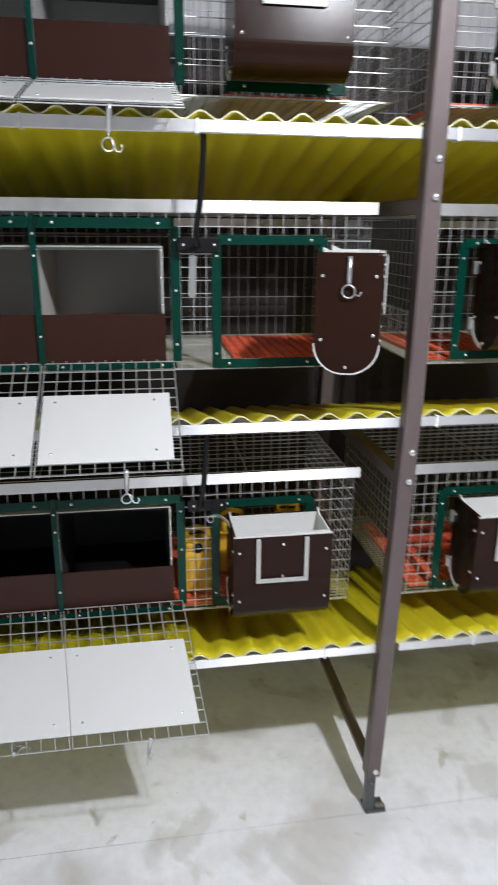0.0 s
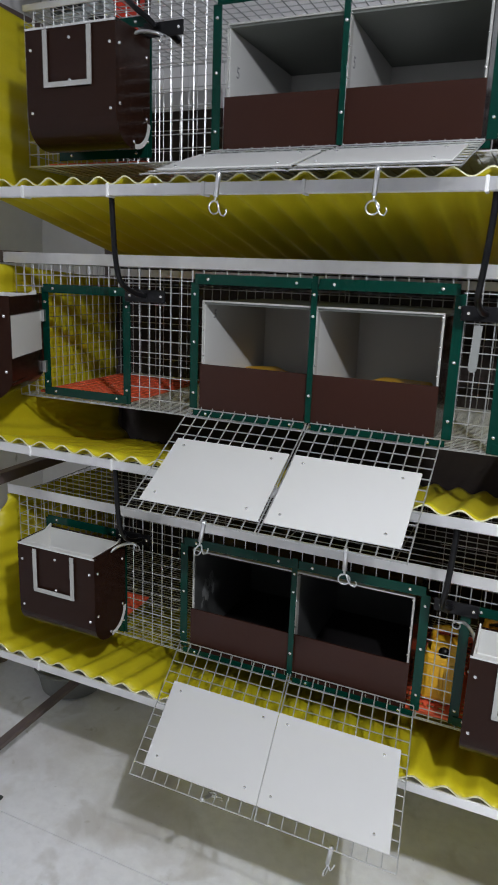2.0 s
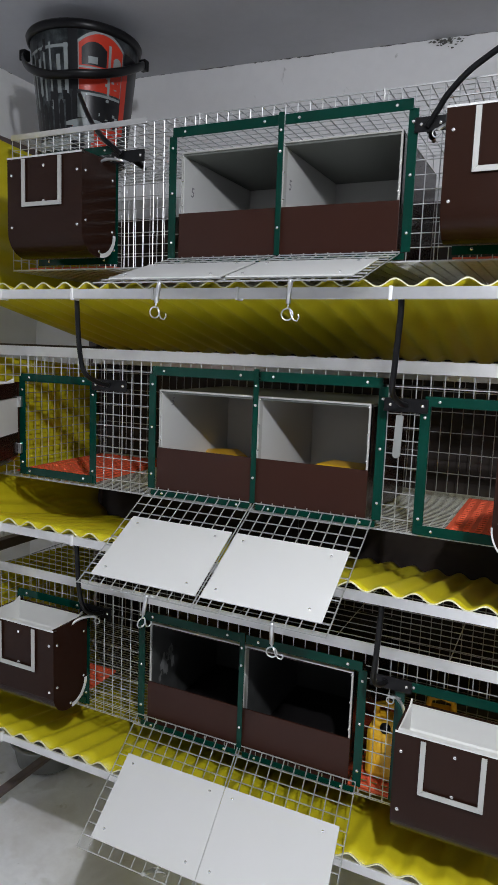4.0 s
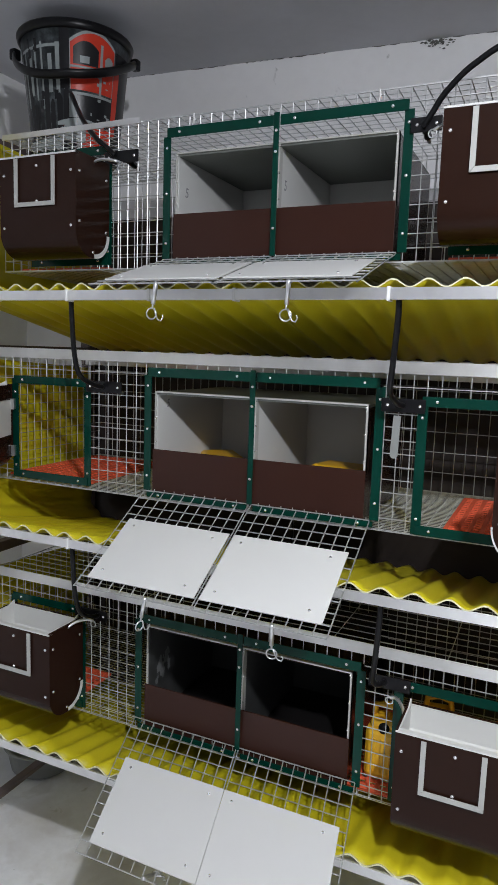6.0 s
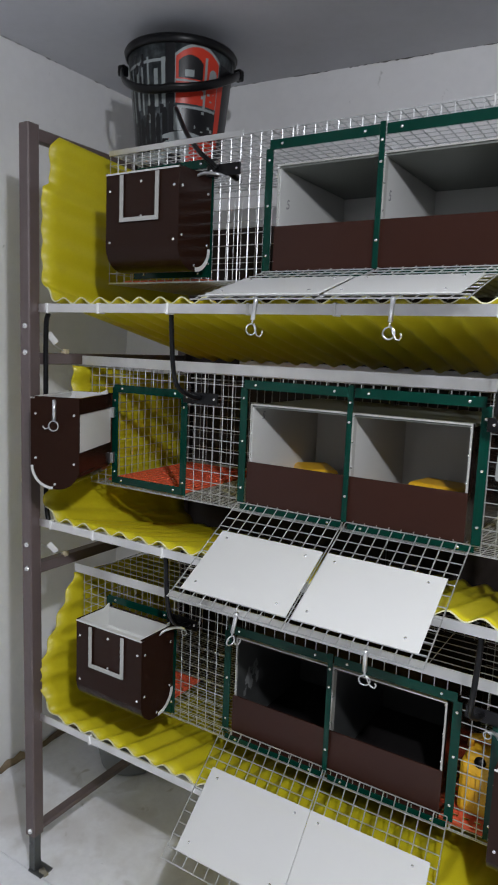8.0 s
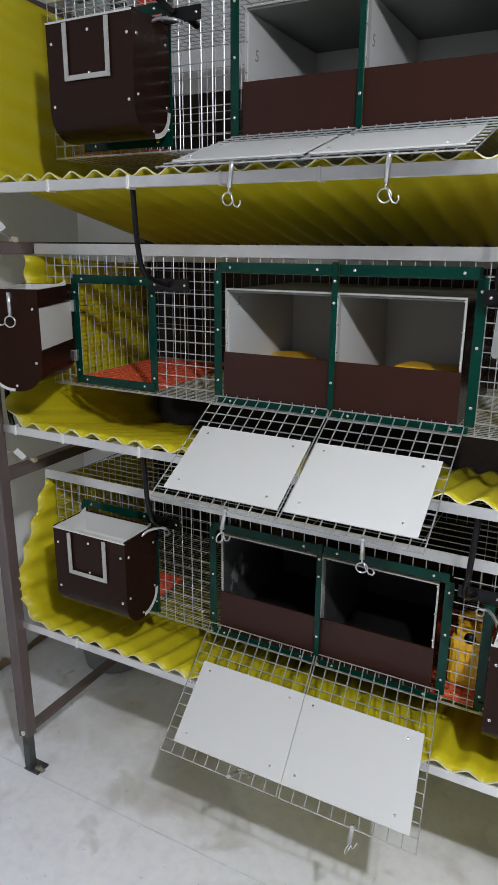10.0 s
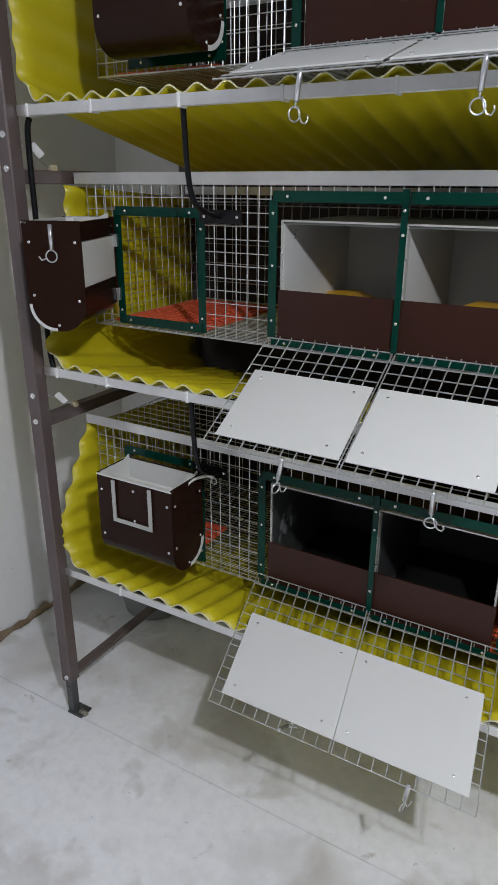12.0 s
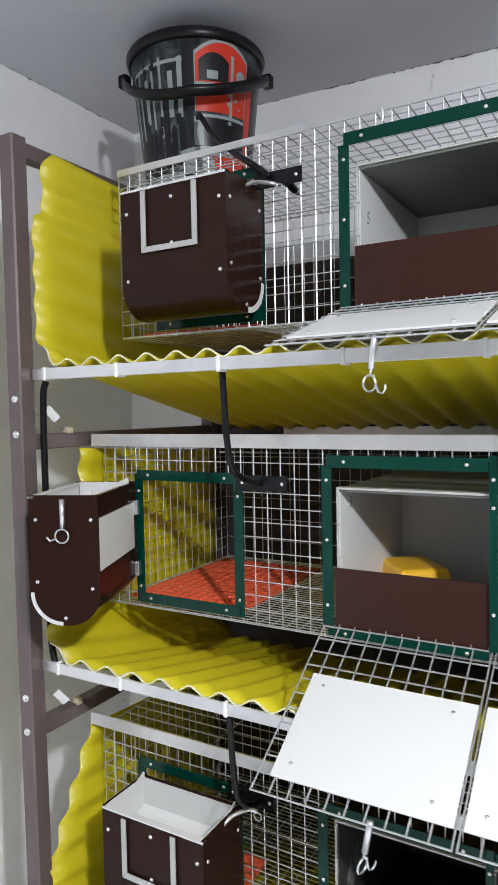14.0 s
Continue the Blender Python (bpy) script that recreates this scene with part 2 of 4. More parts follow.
def grid_wires(mesh, u0, u1, v0, v1, du, dv, place, holes=(), r=0.0011, skip_last=False):
    """Crossing welded wires over u0..u1 by v0..v1; place(u, v, lift) gives the point."""
    nu, nv = max(1, round((u1 - u0) / du)), max(1, round((v1 - v0) / dv))
    for i in range(nu + 1):
        u = u0 + (u1 - u0) * i / nu
        for a, b in spans(v0, v1, [(h[2], h[3]) for h in holes if h[0] < u < h[1]]):
            mesh.tube([place(u, a, 0.0), place(u, b, 0.0)], r, 5, caps=False)
    for j in range(nv + 1):
        v = v0 + (v1 - v0) * j / nv
        for a, b in spans(u0, u1, [(h[0], h[1]) for h in holes if h[2] < v < h[3]]):
            mesh.tube([place(a, v, r * 1.7), place(b, v, r * 1.7)], r, 5, caps=False)
    return mesh


# ---------------------------------------------------------------- room
def slab(name, x0, x1, y0, y1, z0, z1, mat, label, category):
    return tagged(part(name, Mesh().box(x0, x1, y0, y1, z0, z1), mat), label, category, kind="structure")


floor = Mesh().box(WALL_L - 0.2, WALL_R + 0.2, WALL_F - 0.2, WALL_B + 0.7, -0.15, -0.004)
floor.box(WALL_L - 0.2, WALL_R + 0.2, WALL_F - 0.2, -0.0245, -0.004, 0.0).box(WALL_L - 0.2, WALL_R + 0.2, -0.0225, WALL_B + 0.7, -0.004, 0.0)
tagged(part("floor", floor, M_FLOOR), "pale grey concrete floor with stains and a hairline joint", "floor", kind="structure")
slab("ceiling", WALL_L - 0.2, WALL_R + 0.2, WALL_F - 0.2, WALL_B + 0.7, CEIL, CEIL + 0.15, M_CEIL, "plain grey-white plastered ceiling over the racks", "ceiling")
LEAN_L, SKEW = 0.10, 0.07
wall = Mesh().prism([(WALL_L - 0.2, 0.0), (WALL_L, 0.0), (WALL_L + LEAN_L, CEIL), (WALL_L - 0.2, CEIL)], -WALL_B, -WALL_F)
wall.v = [(y, -x, z) for x, y, z in wall.v]
tagged(part("wall_left", wall, M_WALL), "white painted plaster wall, slightly out of plumb", "wall", kind="structure")
wall = Mesh().box(WALL_L - 0.2, WALL_R, WALL_B, WALL_B + 0.2, 0.0, CEIL)
wall.v = [(x, y + SKEW * (x + 0.5), z) for x, y, z in wall.v]
tagged(part("wall_back", wall, M_WALL), "white painted plaster wall behind the rack", "wall", kind="structure")
# two unseen walls, added at a distance that sets the fill light
slab("wall_right", WALL_R, WALL_R + 0.2, WALL_F, WALL_B + 0.6, 0.0, CEIL, M_FAR, "unseen end wall, its grey set for bounced light", "wall")
slab("wall_front", WALL_L - 0.2, WALL_R, WALL_F - 0.2, WALL_F, 0.0, CEIL, M_FAR, "unseen wall facing the rack, its grey set for bounced light", "wall")

# ---------------------------------------------------------------- rack
PX = 0.75           # half the distance between the post centres
PW = 0.017           # half a post's width
RACK_BACK = 0.60
# tray rail height, cage bottom, cage shift, cage front
TIERS = {"bottom": (0.444, 0.506, -0.006, 0.118), "middle": (0.968, 1.058, 0.003, 0.133), "top": (1.497, 1.567, 0.038, 0.155)}


def lean(x, z):
    """How far the posts lean in towards their feet."""
    return 0.028 * (min(z, 1.0) - 1.0) if x > 0 else 0.008 * (1.0 - min(z, 1.0))


def steel_post(rack, x, y):
    m = Mesh()
    cut = [0.11, 1.0, 1.915]
    for z0, z1 in zip(cut, cut[1:]):
        ring = [(-PW + 0.003, -PW), (PW - 0.003, -PW), (PW, -PW + 0.003), (PW, PW - 0.003), (PW - 0.003, PW), (-PW + 0.003, PW), (-PW, PW - 0.003), (-PW, -PW + 0.003)]
        m.add([(x + u + lean(x, z), y + v, z) for z in (z0, z1) for u, v in ring],
              [(i, (i + 1) % 8, 8 + (i + 1) % 8, 8 + i) for i in range(8)] + ([tuple(range(7, -1, -1))] if z0 == cut[0] else [tuple(range(8, 16))]))
    p = part("post", m, [M_POST, M_RIVET], rack)
    x += lean(x, 0.06)
    foot = Mesh().box(x - PW + 0.006, x + PW - 0.006, y - PW + 0.006, y + PW - 0.006, 0.004, 0.14, 0.002)
    foot.box(x - 0.010, x + 0.040, y - 0.016, y + 0.026, 0.0, 0.006, 0.0015)
    foot.rivet((x, y - PW + 0.006, 0.085), (0, -1, 0), 0.005, 0.005, 0)
    part("foot", foot, M_FOOT, p, "narrow adjustable steel foot with flat plate")
    lump = [(x + 0.030 + 0.015 * math.cos(k * math.pi / 6) * (1 + 0.25 * math.sin(k * 2.3)), y + 0.002 + 0.012 * math.sin(k * math.pi / 6) * (1 + 0.2 * math.cos(k * 1.7)), 0.0) for k in range(12)]
    top = [(0.55 * q[0] + 0.45 * (x + 0.025), 0.55 * q[1] + 0.45 * y, 0.010 + 0.004 * math.sin(k * 1.9)) for k, q in enumerate(lump)]
    dab = Mesh().add(lump + top, [(k, (k + 1) % 12, 12 + (k + 1) % 12, 12 + k) for k in range(12)] + [tuple(range(12, 24))], 0, True)
    part("mortar_dab", dab, M_DAB, p, "dab of grey-brown mortar at the foot")
    return p


def make_rack(name, left_posts):
    rack = thing(name, "brown painted steel tube rack with aluminium tray rails", "rack", "cage racks")
    for y in (-0.012, RACK_BACK):
        for x in ((-PX, PX) if left_posts else (PX,)):
            steel_post(rack, x, y)
    for x in ((-PX, PX) if left_posts else (PX,)):
        for z in (0.122, 0.845, 1.375, 1.895):
            part("side_tube", Mesh().box(x + lean(x, z) - 0.013, x + lean(x, z) + 0.013, 0.005, RACK_BACK - PW, z - (0.007 if z < 0.2 else 0.014), z + (0.007 if z < 0.2 else 0.014), 0.002), M_POST, rack)
        for z in (0.125, 0.85, 0.912, 1.39, 1.453):
            m = Mesh()
            m.rivet((x + lean(x, z) + 0.004, -0.012 - PW, z), (0, -1, 0), 0.0075, 0.006, 0)
            part("bolt", m, M_RIVET, rack, "domed zinc bolt head")
    for tier, (zr, zb, dx, fy) in TIERS.items():
        x0 = -PX + PW + 0.004
        m = Mesh().box(x0, PX - PW - 0.002, -0.004, 0.0, zr - 0.0095, zr + 0.0095)
        m.box(x0, PX - PW - 0.002, 0.0, 0.016, zr - 0.0095, zr - 0.0065)
        rail = part("tray_rail", m, M_ALU, rack, "bright aluminium angle rail")
        for x in {"top": (-0.70, -0.535, -0.335, -0.135, 0.05, 0.335), "middle": (-0.69, -0.545, -0.335, -0.135), "bottom": (-0.55, 0.60)}[tier]:
            t = Mesh().box(x - 0.003, x + 0.003, -0.0055, 0.018, zr - 0.0125, zr + 0.0115, 0.001)
            part("cable_tie", t, M_TIE, rail, "white cable tie")
        part("rear_rail", Mesh().box(x0, PX - PW - 0.002, RACK_BACK - 0.04, RACK_BACK - 0.02, zr - 0.16, zr - 0.14), M_ALU, rack)
    return rack


rack_a = make_rack("steel_rack", True)
rack_b = make_rack("steel_rack", False)
rack_b.matrix_basis = pose(2 * PX, 0, 0)


# ---------------------------------------------------------------- corrugated dung trays
WAVE, AMP = 0.058, 0.0068


def tray_path(x_end, height, bent=True):
    """Points (x, z, normal) along the sheet's length: up the left side, round the bend, then flat."""
    pts, rad, left = [], 0.07, -PX + 0.032
    step = WAVE / 10
    up = height - rad
    n_up = int(up / step) if bent else 0
    for i in range(n_up):
        pts.append((left, height - i * step, 1, 0))
    arc = rad * math.pi / 2
    n_arc = max(6, int(arc / step))
    for i in range(n_arc if bent else 0):
        a = math.pi / 2 * i / n_arc
        pts.append((left + rad - rad * math.cos(a), rad - rad * math.sin(a), math.cos(a), math.sin(a)))
    x = left + rad if bent else -PX - 0.02
    while x < x_end:
        pts.append((x, 0.0, 0, 1))
        x += step
    return pts, step


def make_tray(tier, x_end=PX - 0.005, bent=True):
    zr, zb, dx, fy = TIERS[tier]
    height = {"bottom": 0.345, "middle": 0.375, "top": 0.385}[tier]
    pts, step = tray_path(x_end, height, bent)
    if tier == "bottom":
        pts = [(x - 0.010 * min(1.0, z / 0.07), z, nx, nz) for x, z, nx, nz in pts]
    depth, fall = RACK_BACK - 0.03, 0.13
    rows = 13
    m = Mesh()
    verts = []
    for side in (1, -1):
        for j in range(rows):
            v = j / (rows - 1)
            for i, (x, z, nx, nz) in enumerate(pts):
                w = AMP * math.sin(2 * math.pi * i * step / WAVE) + side * 0.0009
                rise = min(1.0, z / height)
                w *= 1 - {"bottom": 0.1, "middle": 0.3, "top": 0.55}[tier] * min(1.0, z / 0.08)
                if tier == "bottom":
                    y0 = -0.003 + 0.115 * max(0.0, z - 0.13) / (height - 0.13)
                else:
                    y0 = -0.003 + 0.024 * min(1.0, max(0.0, (z - 0.262) / 0.012)) + 0.03 * max(0.0, (z - height + 0.03) / 0.03) ** 1.5
                if tier == "middle" and bent:
                    y0 += (0.094 - y0) * min(1.0, max(0.0, (z - 0.055) / 0.06))
                y = y0 + v * (depth - y0)
                drop = fall * v * (1 - 0.75 * rise)
                verts.append((x + nx * w, y, z + nz * w - drop))
    n = len(pts)
    half = rows * n
    faces = []
    for s in (0, 1):
        for j in range(rows - 1):
            for i in range(n - 1):
                a = s * half + j * n + i
                q = (a, a + 1, a + n + 1, a + n)
                faces.append(q if s == 0 else q[::-1])
    for j in range(rows - 1):
        for i in (0, n - 1):
            a = j * n + i
            faces.append((a, a + n, a + n + half, a + half))
    for i in range(n - 1):
        for j in (0, rows - 1):
            a = j * n + i
            faces.append((a, a + 1, a + 1 + half, a + half))
    m.add(verts, faces, 0, True)
    ob = part("corrugated_tray", m, M_YELLOW)
    tagged(ob, "yellow corrugated plastic dung tray bent up at one end" if bent else "yellow corrugated plastic dung tray lying on aluminium rails", "dung tray", "dung trays")
    ob.matrix_basis = pose(0 if bent else 2 * PX, 0, zr + 0.0165)
    rim, k = [], [i for i, p in enumerate(pts) if p[1] < 0.03]
    for y, w in ((-0.0005, 0.0003), (-0.0005, -0.0003), (0.0022, -0.0003), (0.0022, 0.0003)):
        for i in k:
            x, z, nx, nz = pts[i]
            up = AMP * math.sin(2 * math.pi * i * step / WAVE) + w * 4.2
            rim.append((x + nx * up, -0.003 + y, z + nz * up))
    q = len(k)
    sheet = Mesh().add(rim, [(r * q + i, r * q + i + 1, (r + 1) % 4 * q + i + 1, (r + 1) % 4 * q + i) for r in range(4) for i in range(q - 1)])
    part("cut_edge", sheet, M_CUT, ob, "pale cut edge of the sheet")
    return ob


trays = {t: make_tray(t) for t in TIERS}
for t in TIERS:
    make_tray(t, bent=False)

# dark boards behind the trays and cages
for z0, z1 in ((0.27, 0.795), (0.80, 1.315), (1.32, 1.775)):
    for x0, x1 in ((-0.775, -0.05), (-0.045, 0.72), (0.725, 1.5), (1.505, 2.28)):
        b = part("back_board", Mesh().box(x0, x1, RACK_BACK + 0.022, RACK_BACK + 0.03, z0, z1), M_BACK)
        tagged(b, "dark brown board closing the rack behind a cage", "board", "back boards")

# ---------------------------------------------------------------- cages
CX, CH, CD = 0.69, 0.30, 0.44
# feeder openings, nest opening, nest divider and nest box ends of each tier
OPENS_L = {"bottom": (-0.606, -0.374, 0.010, 0.268), "middle": (-0.616, -0.379, 0.009, 0.260), "top": (-0.606, -0.374, 0.010, 0.268)}
OPENS_R = {"bottom": (0.370, 0.600, 0.010, 0.268), "middle": (0.368, 0.602, 0.002, 0.264), "top": (0.364, 0.596, 0.010, 0.268)}
NESTS = {"bottom": (-0.231, 0.313, 0.022, 0.285), "middle": (-0.232, 0.306, 0.022, 0.294), "top": (-0.240, 0.289, 0.022, 0.288)}
DIVIDERS = {"bottom": 0.039, "middle": 0.033, "top": 0.021}
BOX_ENDS = {"bottom": (-0.204, 0.283), "middle": (-0.209, 0.273), "top": (-0.213, 0.261)}


def bar(mesh, x0, x1, z0, z1, rivets, y0=-0.0035, y1=-0.0012):
    mesh.box(x0, x1, y0, y1, z0, z1, 0.0008)
    for x, z in rivets:
        mesh.rivet((x, y0, z), (0, -1, 0))


def trim_bar(cage, x0, x1, z0, z1, rivets, y0=-0.0035, y1=-0.0012):
    m = Mesh()
    bar(m, x0, x1, z0, z1, rivets, y0, y1)
    return part("trim_strip", m, [M_GREEN, M_RIVET], cage)


def make_door(cage, x0, x1, length, angle, hook_at, lap, swing=(0, 0, 0), skew=0.0):
    """A wire door folded out and down, with a white panel on it, in the cage's own frame."""
    a = radians(angle)
    hz = lap[2]
    ux, uz = -math.cos(a), -math.sin(a)

    def at(x, s, lift=0.0):
        return (x + skew * s, -0.004 + ux * s - math.sin(a) * lift, hz + uz * s + math.cos(a) * lift)

    r = 0.00135
    nu, nv = round((x1 - x0) / 0.026), round(length / 0.0255)
    border = Mesh()
    for x in (x0, x1):
        border.tube([at(x, 0.0), at(x, length)], r, 5, caps=False)
    for d in (0.0, length):
        border.tube([at(x0, d, r * 1.7), at(x1, d, r * 1.7)], r, 5, caps=False)
    door = part("door", border, M_WIRE, cage, "wire mesh door folded down open")
    for i in range(1, nu):
        x = x0 + (x1 - x0) * i / nu
        part("wire", Mesh().tube([at(x, 0.0), at(x, length)], r, 5, caps=False), M_WIRE, door)
    for j in range(1, nv):
        d = length * j / nv
        part("wire", Mesh().tube([at(x0, d, r * 1.7), at(x1, d, r * 1.7)], r, 5, caps=False), M_WIRE, door)
    p = Mesh()
    px0, px1 = x0 + lap[0], x1 - lap[1]
    p.box(px0, px1, 0.094, length - 0.023, 0.004, 0.0068, 0.0006)
    for x in (px0 + 0.022, px1 - 0.03):
        for s in (0.113, length - 0.046):
            p.rivet((x, s, 0.0068), (0, 0, 1), 0.003, 0.0014)
    p.v = [at(x, s, w) for x, s, w in p.v]
    part("white_panel", p, [M_WHITE, M_RIVET], door, "white plastic panel riveted to the mesh")
    # spring latch hanging from the free edge
    h = Mesh()
    h.tube([(0, 0, 0.004), (0, 0, -0.003), (0, 0, -0.036)], 0.0042, 8)
    h.tube([(0, 0, -0.035), (0, 0, -0.044)], 0.0018, 6)
    ring = [(0.0095 * math.cos(k * math.pi / 8), 0, -0.053 + 0.0095 * math.sin(k * math.pi / 8)) for k in range(16)]
    h.tube(ring + ring[:1], 0.0014, 6, caps=False)
    h.tube([(0.003, -0.002, -0.042), (0.007, -0.003, -0.053), (0.012, -0.003, -0.061), (0.018, -0.004, -0.062), (0.021, -0.005, -0.056), (0.019, -0.006, -0.051)], 0.0014, 6)
    h.moved(pose(*at(hook_at, length - 0.004)) @ pose(0, -0.002, 0, *swing))
    part("latch", h, M_ZINC, door, "zinc latch with pull ring and hook")


def make_cage(tier):
    zr, zb, dx, fy = TIERS[tier]
    cage = thing("rabbit_cage", {"bottom": "bottom tier wire cage with green trim, both mesh doors folded down",
                                 "middle": "middle tier wire cage with green trim, feeders swung open",
                                 "top": "top tier wire cage with green trim under the ceiling"}[tier], "cage", "rabbit cages")
    OPEN_L, OPEN_R, NEST, NC = OPENS_L[tier], OPENS_R[tier], NESTS[tier], DIVIDERS[tier]
    ch = {"bottom": 0.304, "middle": 0.304, "top": 0.309}[tier]
    holes = [(OPEN_L[0] + 0.004, OPEN_L[1] - 0.004, OPEN_L[2], OPEN_L[3]), (OPEN_R[0] + 0.004, OPEN_R[1] - 0.004, OPEN_R[2], OPEN_R[3]),
             (NEST[0] + 0.004, NEST[1] - 0.004, NEST[2], NEST[3] - 0.004)]
    part("front_mesh", grid_wires(Mesh(), -CX, CX, 0, ch, 0.0255, 0.0255, lambda u, v, w: (u, -w, v), holes), M_WIRE, cage)
    for x in (-CX, CX):
        part("side_mesh", grid_wires(Mesh(), 0, CD, 0, ch, 0.0255, 0.0255, lambda u, v, w, x=x: (x + w, u, v)), M_WIRE, cage)
    part("back_mesh", grid_wires(Mesh(), -CX, CX, 0, ch, 0.0255, 0.051, lambda u, v, w: (u, CD + w, v)), M_WIRE, cage)
    part("top_mesh", grid_wires(Mesh(), -CX, CX, 0, CD, 0.23 if tier != "top" else 0.0255, 0.032 if tier != "top" else 0.0255, lambda u, v, w: (u, v, ch + w)), M_WIRE, cage)
    part("floor_mesh", grid_wires(Mesh(), -CX, CX, 0, CD, 0.0255, 0.0125, lambda u, v, w: (u, v, w)), M_WIRE, cage)
    x0, x1 = -CX - 0.03, CX + 0.012
    if tier == "top":
        part("top_rail", Mesh().box(x0 + 0.03, -0.30, -0.005, -0.002, ch - 0.003, ch + 0.009), M_ALU, cage, "thin aluminium edge strip")
    else:
        m = Mesh().box(x0, x1, -0.006, -0.003, ch, ch + 0.023).box(x0, x1, -0.003, 0.02, ch + 0.003, ch + 0.006)
        part("top_rail", m, M_ALU, cage, "aluminium angle rail")
        part("rear_top_rail", Mesh().box(x0 + 0.2, x1, CD - 0.01, CD + 0.012, ch + 0.004, ch + 0.022), M_ALU, cage)
    # feeder openings
    for a, b, c, d in (OPEN_L, OPEN_R):
        w = 0.019
        trim_bar(cage, a, a + w, c, d - w * 0.4, [(a + w / 2, c + 0.03), (a + w / 2, d - 0.04)])
        trim_bar(cage, b - w, b, c, d - w * 0.4, [(b - w / 2, c + 0.03), (b - w / 2, d - 0.04)])
        trim_bar(cage, a + 0.008, b - 0.008, d - w, d, [(a + 0.035, d - w / 2), (b - 0.035, d - w / 2)], -0.0062, -0.0039)
        trim_bar(cage, a + 0.008, b - 0.008, c, c + w, [(a + 0.035, c + w / 2), (b - 0.035, c + w / 2)], -0.0062, -0.0039)
    # nest opening
    a, b, c, d = NEST
    w = 0.018
    for x in (a, b - w):
        trim_bar(cage, x, x + w, c - 0.004, d - 0.017, [(x + w / 2, c + 0.03), (x + w / 2, (c + d) / 2), (x + w / 2, d - 0.04)])
    for u0, u1 in ((a + 0.010, NC - 0.007), (NC + 0.007, b - 0.010)):
        trim_bar(cage, u0, u1, d - 0.020, d, [(u0 + 0.03, d - 0.01), (u1 - 0.03, d - 0.01)], -0.0062, -0.0039)
        trim_bar(cage, u0, u1, c - 0.018, c - 0.006, [(u0 + 0.03, c - 0.012), (u1 - 0.03, c - 0.012)], -0.0062, -0.0039)
    trim_bar(cage, NC - 0.006, NC + 0.006, c - 0.004, d + 0.004, [(NC, c + 0.05), (NC, d - 0.07), (NC, d - 0.03)], -0.0085, -0.0062)
    angle, length = {"bottom": (30, 0.298), "middle": (31, 0.285), "top": (17, 0.265)}[tier]
    hz = 0.026 if tier == "bottom" else 0.016
    ha, hb = {"bottom": (0.165, 0.150), "middle": (0.166, 0.158), "top": (0.146, 0.136)}[tier]
    skew = 0.11 if tier == "bottom" else 0.0
    swing_l, swing_r = {"bottom": ((62, 0, 0), (8, 0, 75)), "middle": ((8, 6, 75), (8, 0, 12)), "top": ((0, 9, 62), (3, 4, 12))}[tier]
    make_door(cage, a + 0.002, NC - 0.003, length, angle, a + ha, (0.024 if tier == "bottom" else 0.020, -0.004 if tier == "bottom" else 0.001, hz), swing_l, skew)
    make_door(cage, NC + 0.003, b - {"bottom": 0.010, "middle": 0.017, "top": 0.019}[tier], length, angle, NC + hb, (-0.001 if tier == "bottom" else 0.004, 0.014, hz), swing_r, skew)
    cage.matrix_basis = pose(dx, fy, zb)
    return cage


cages = {t: make_cage(t) for t in TIERS}
for t in TIERS:
    copy_thing(cages[t], cages[t].matrix_basis @ pose(2 * PX, 0, 0))


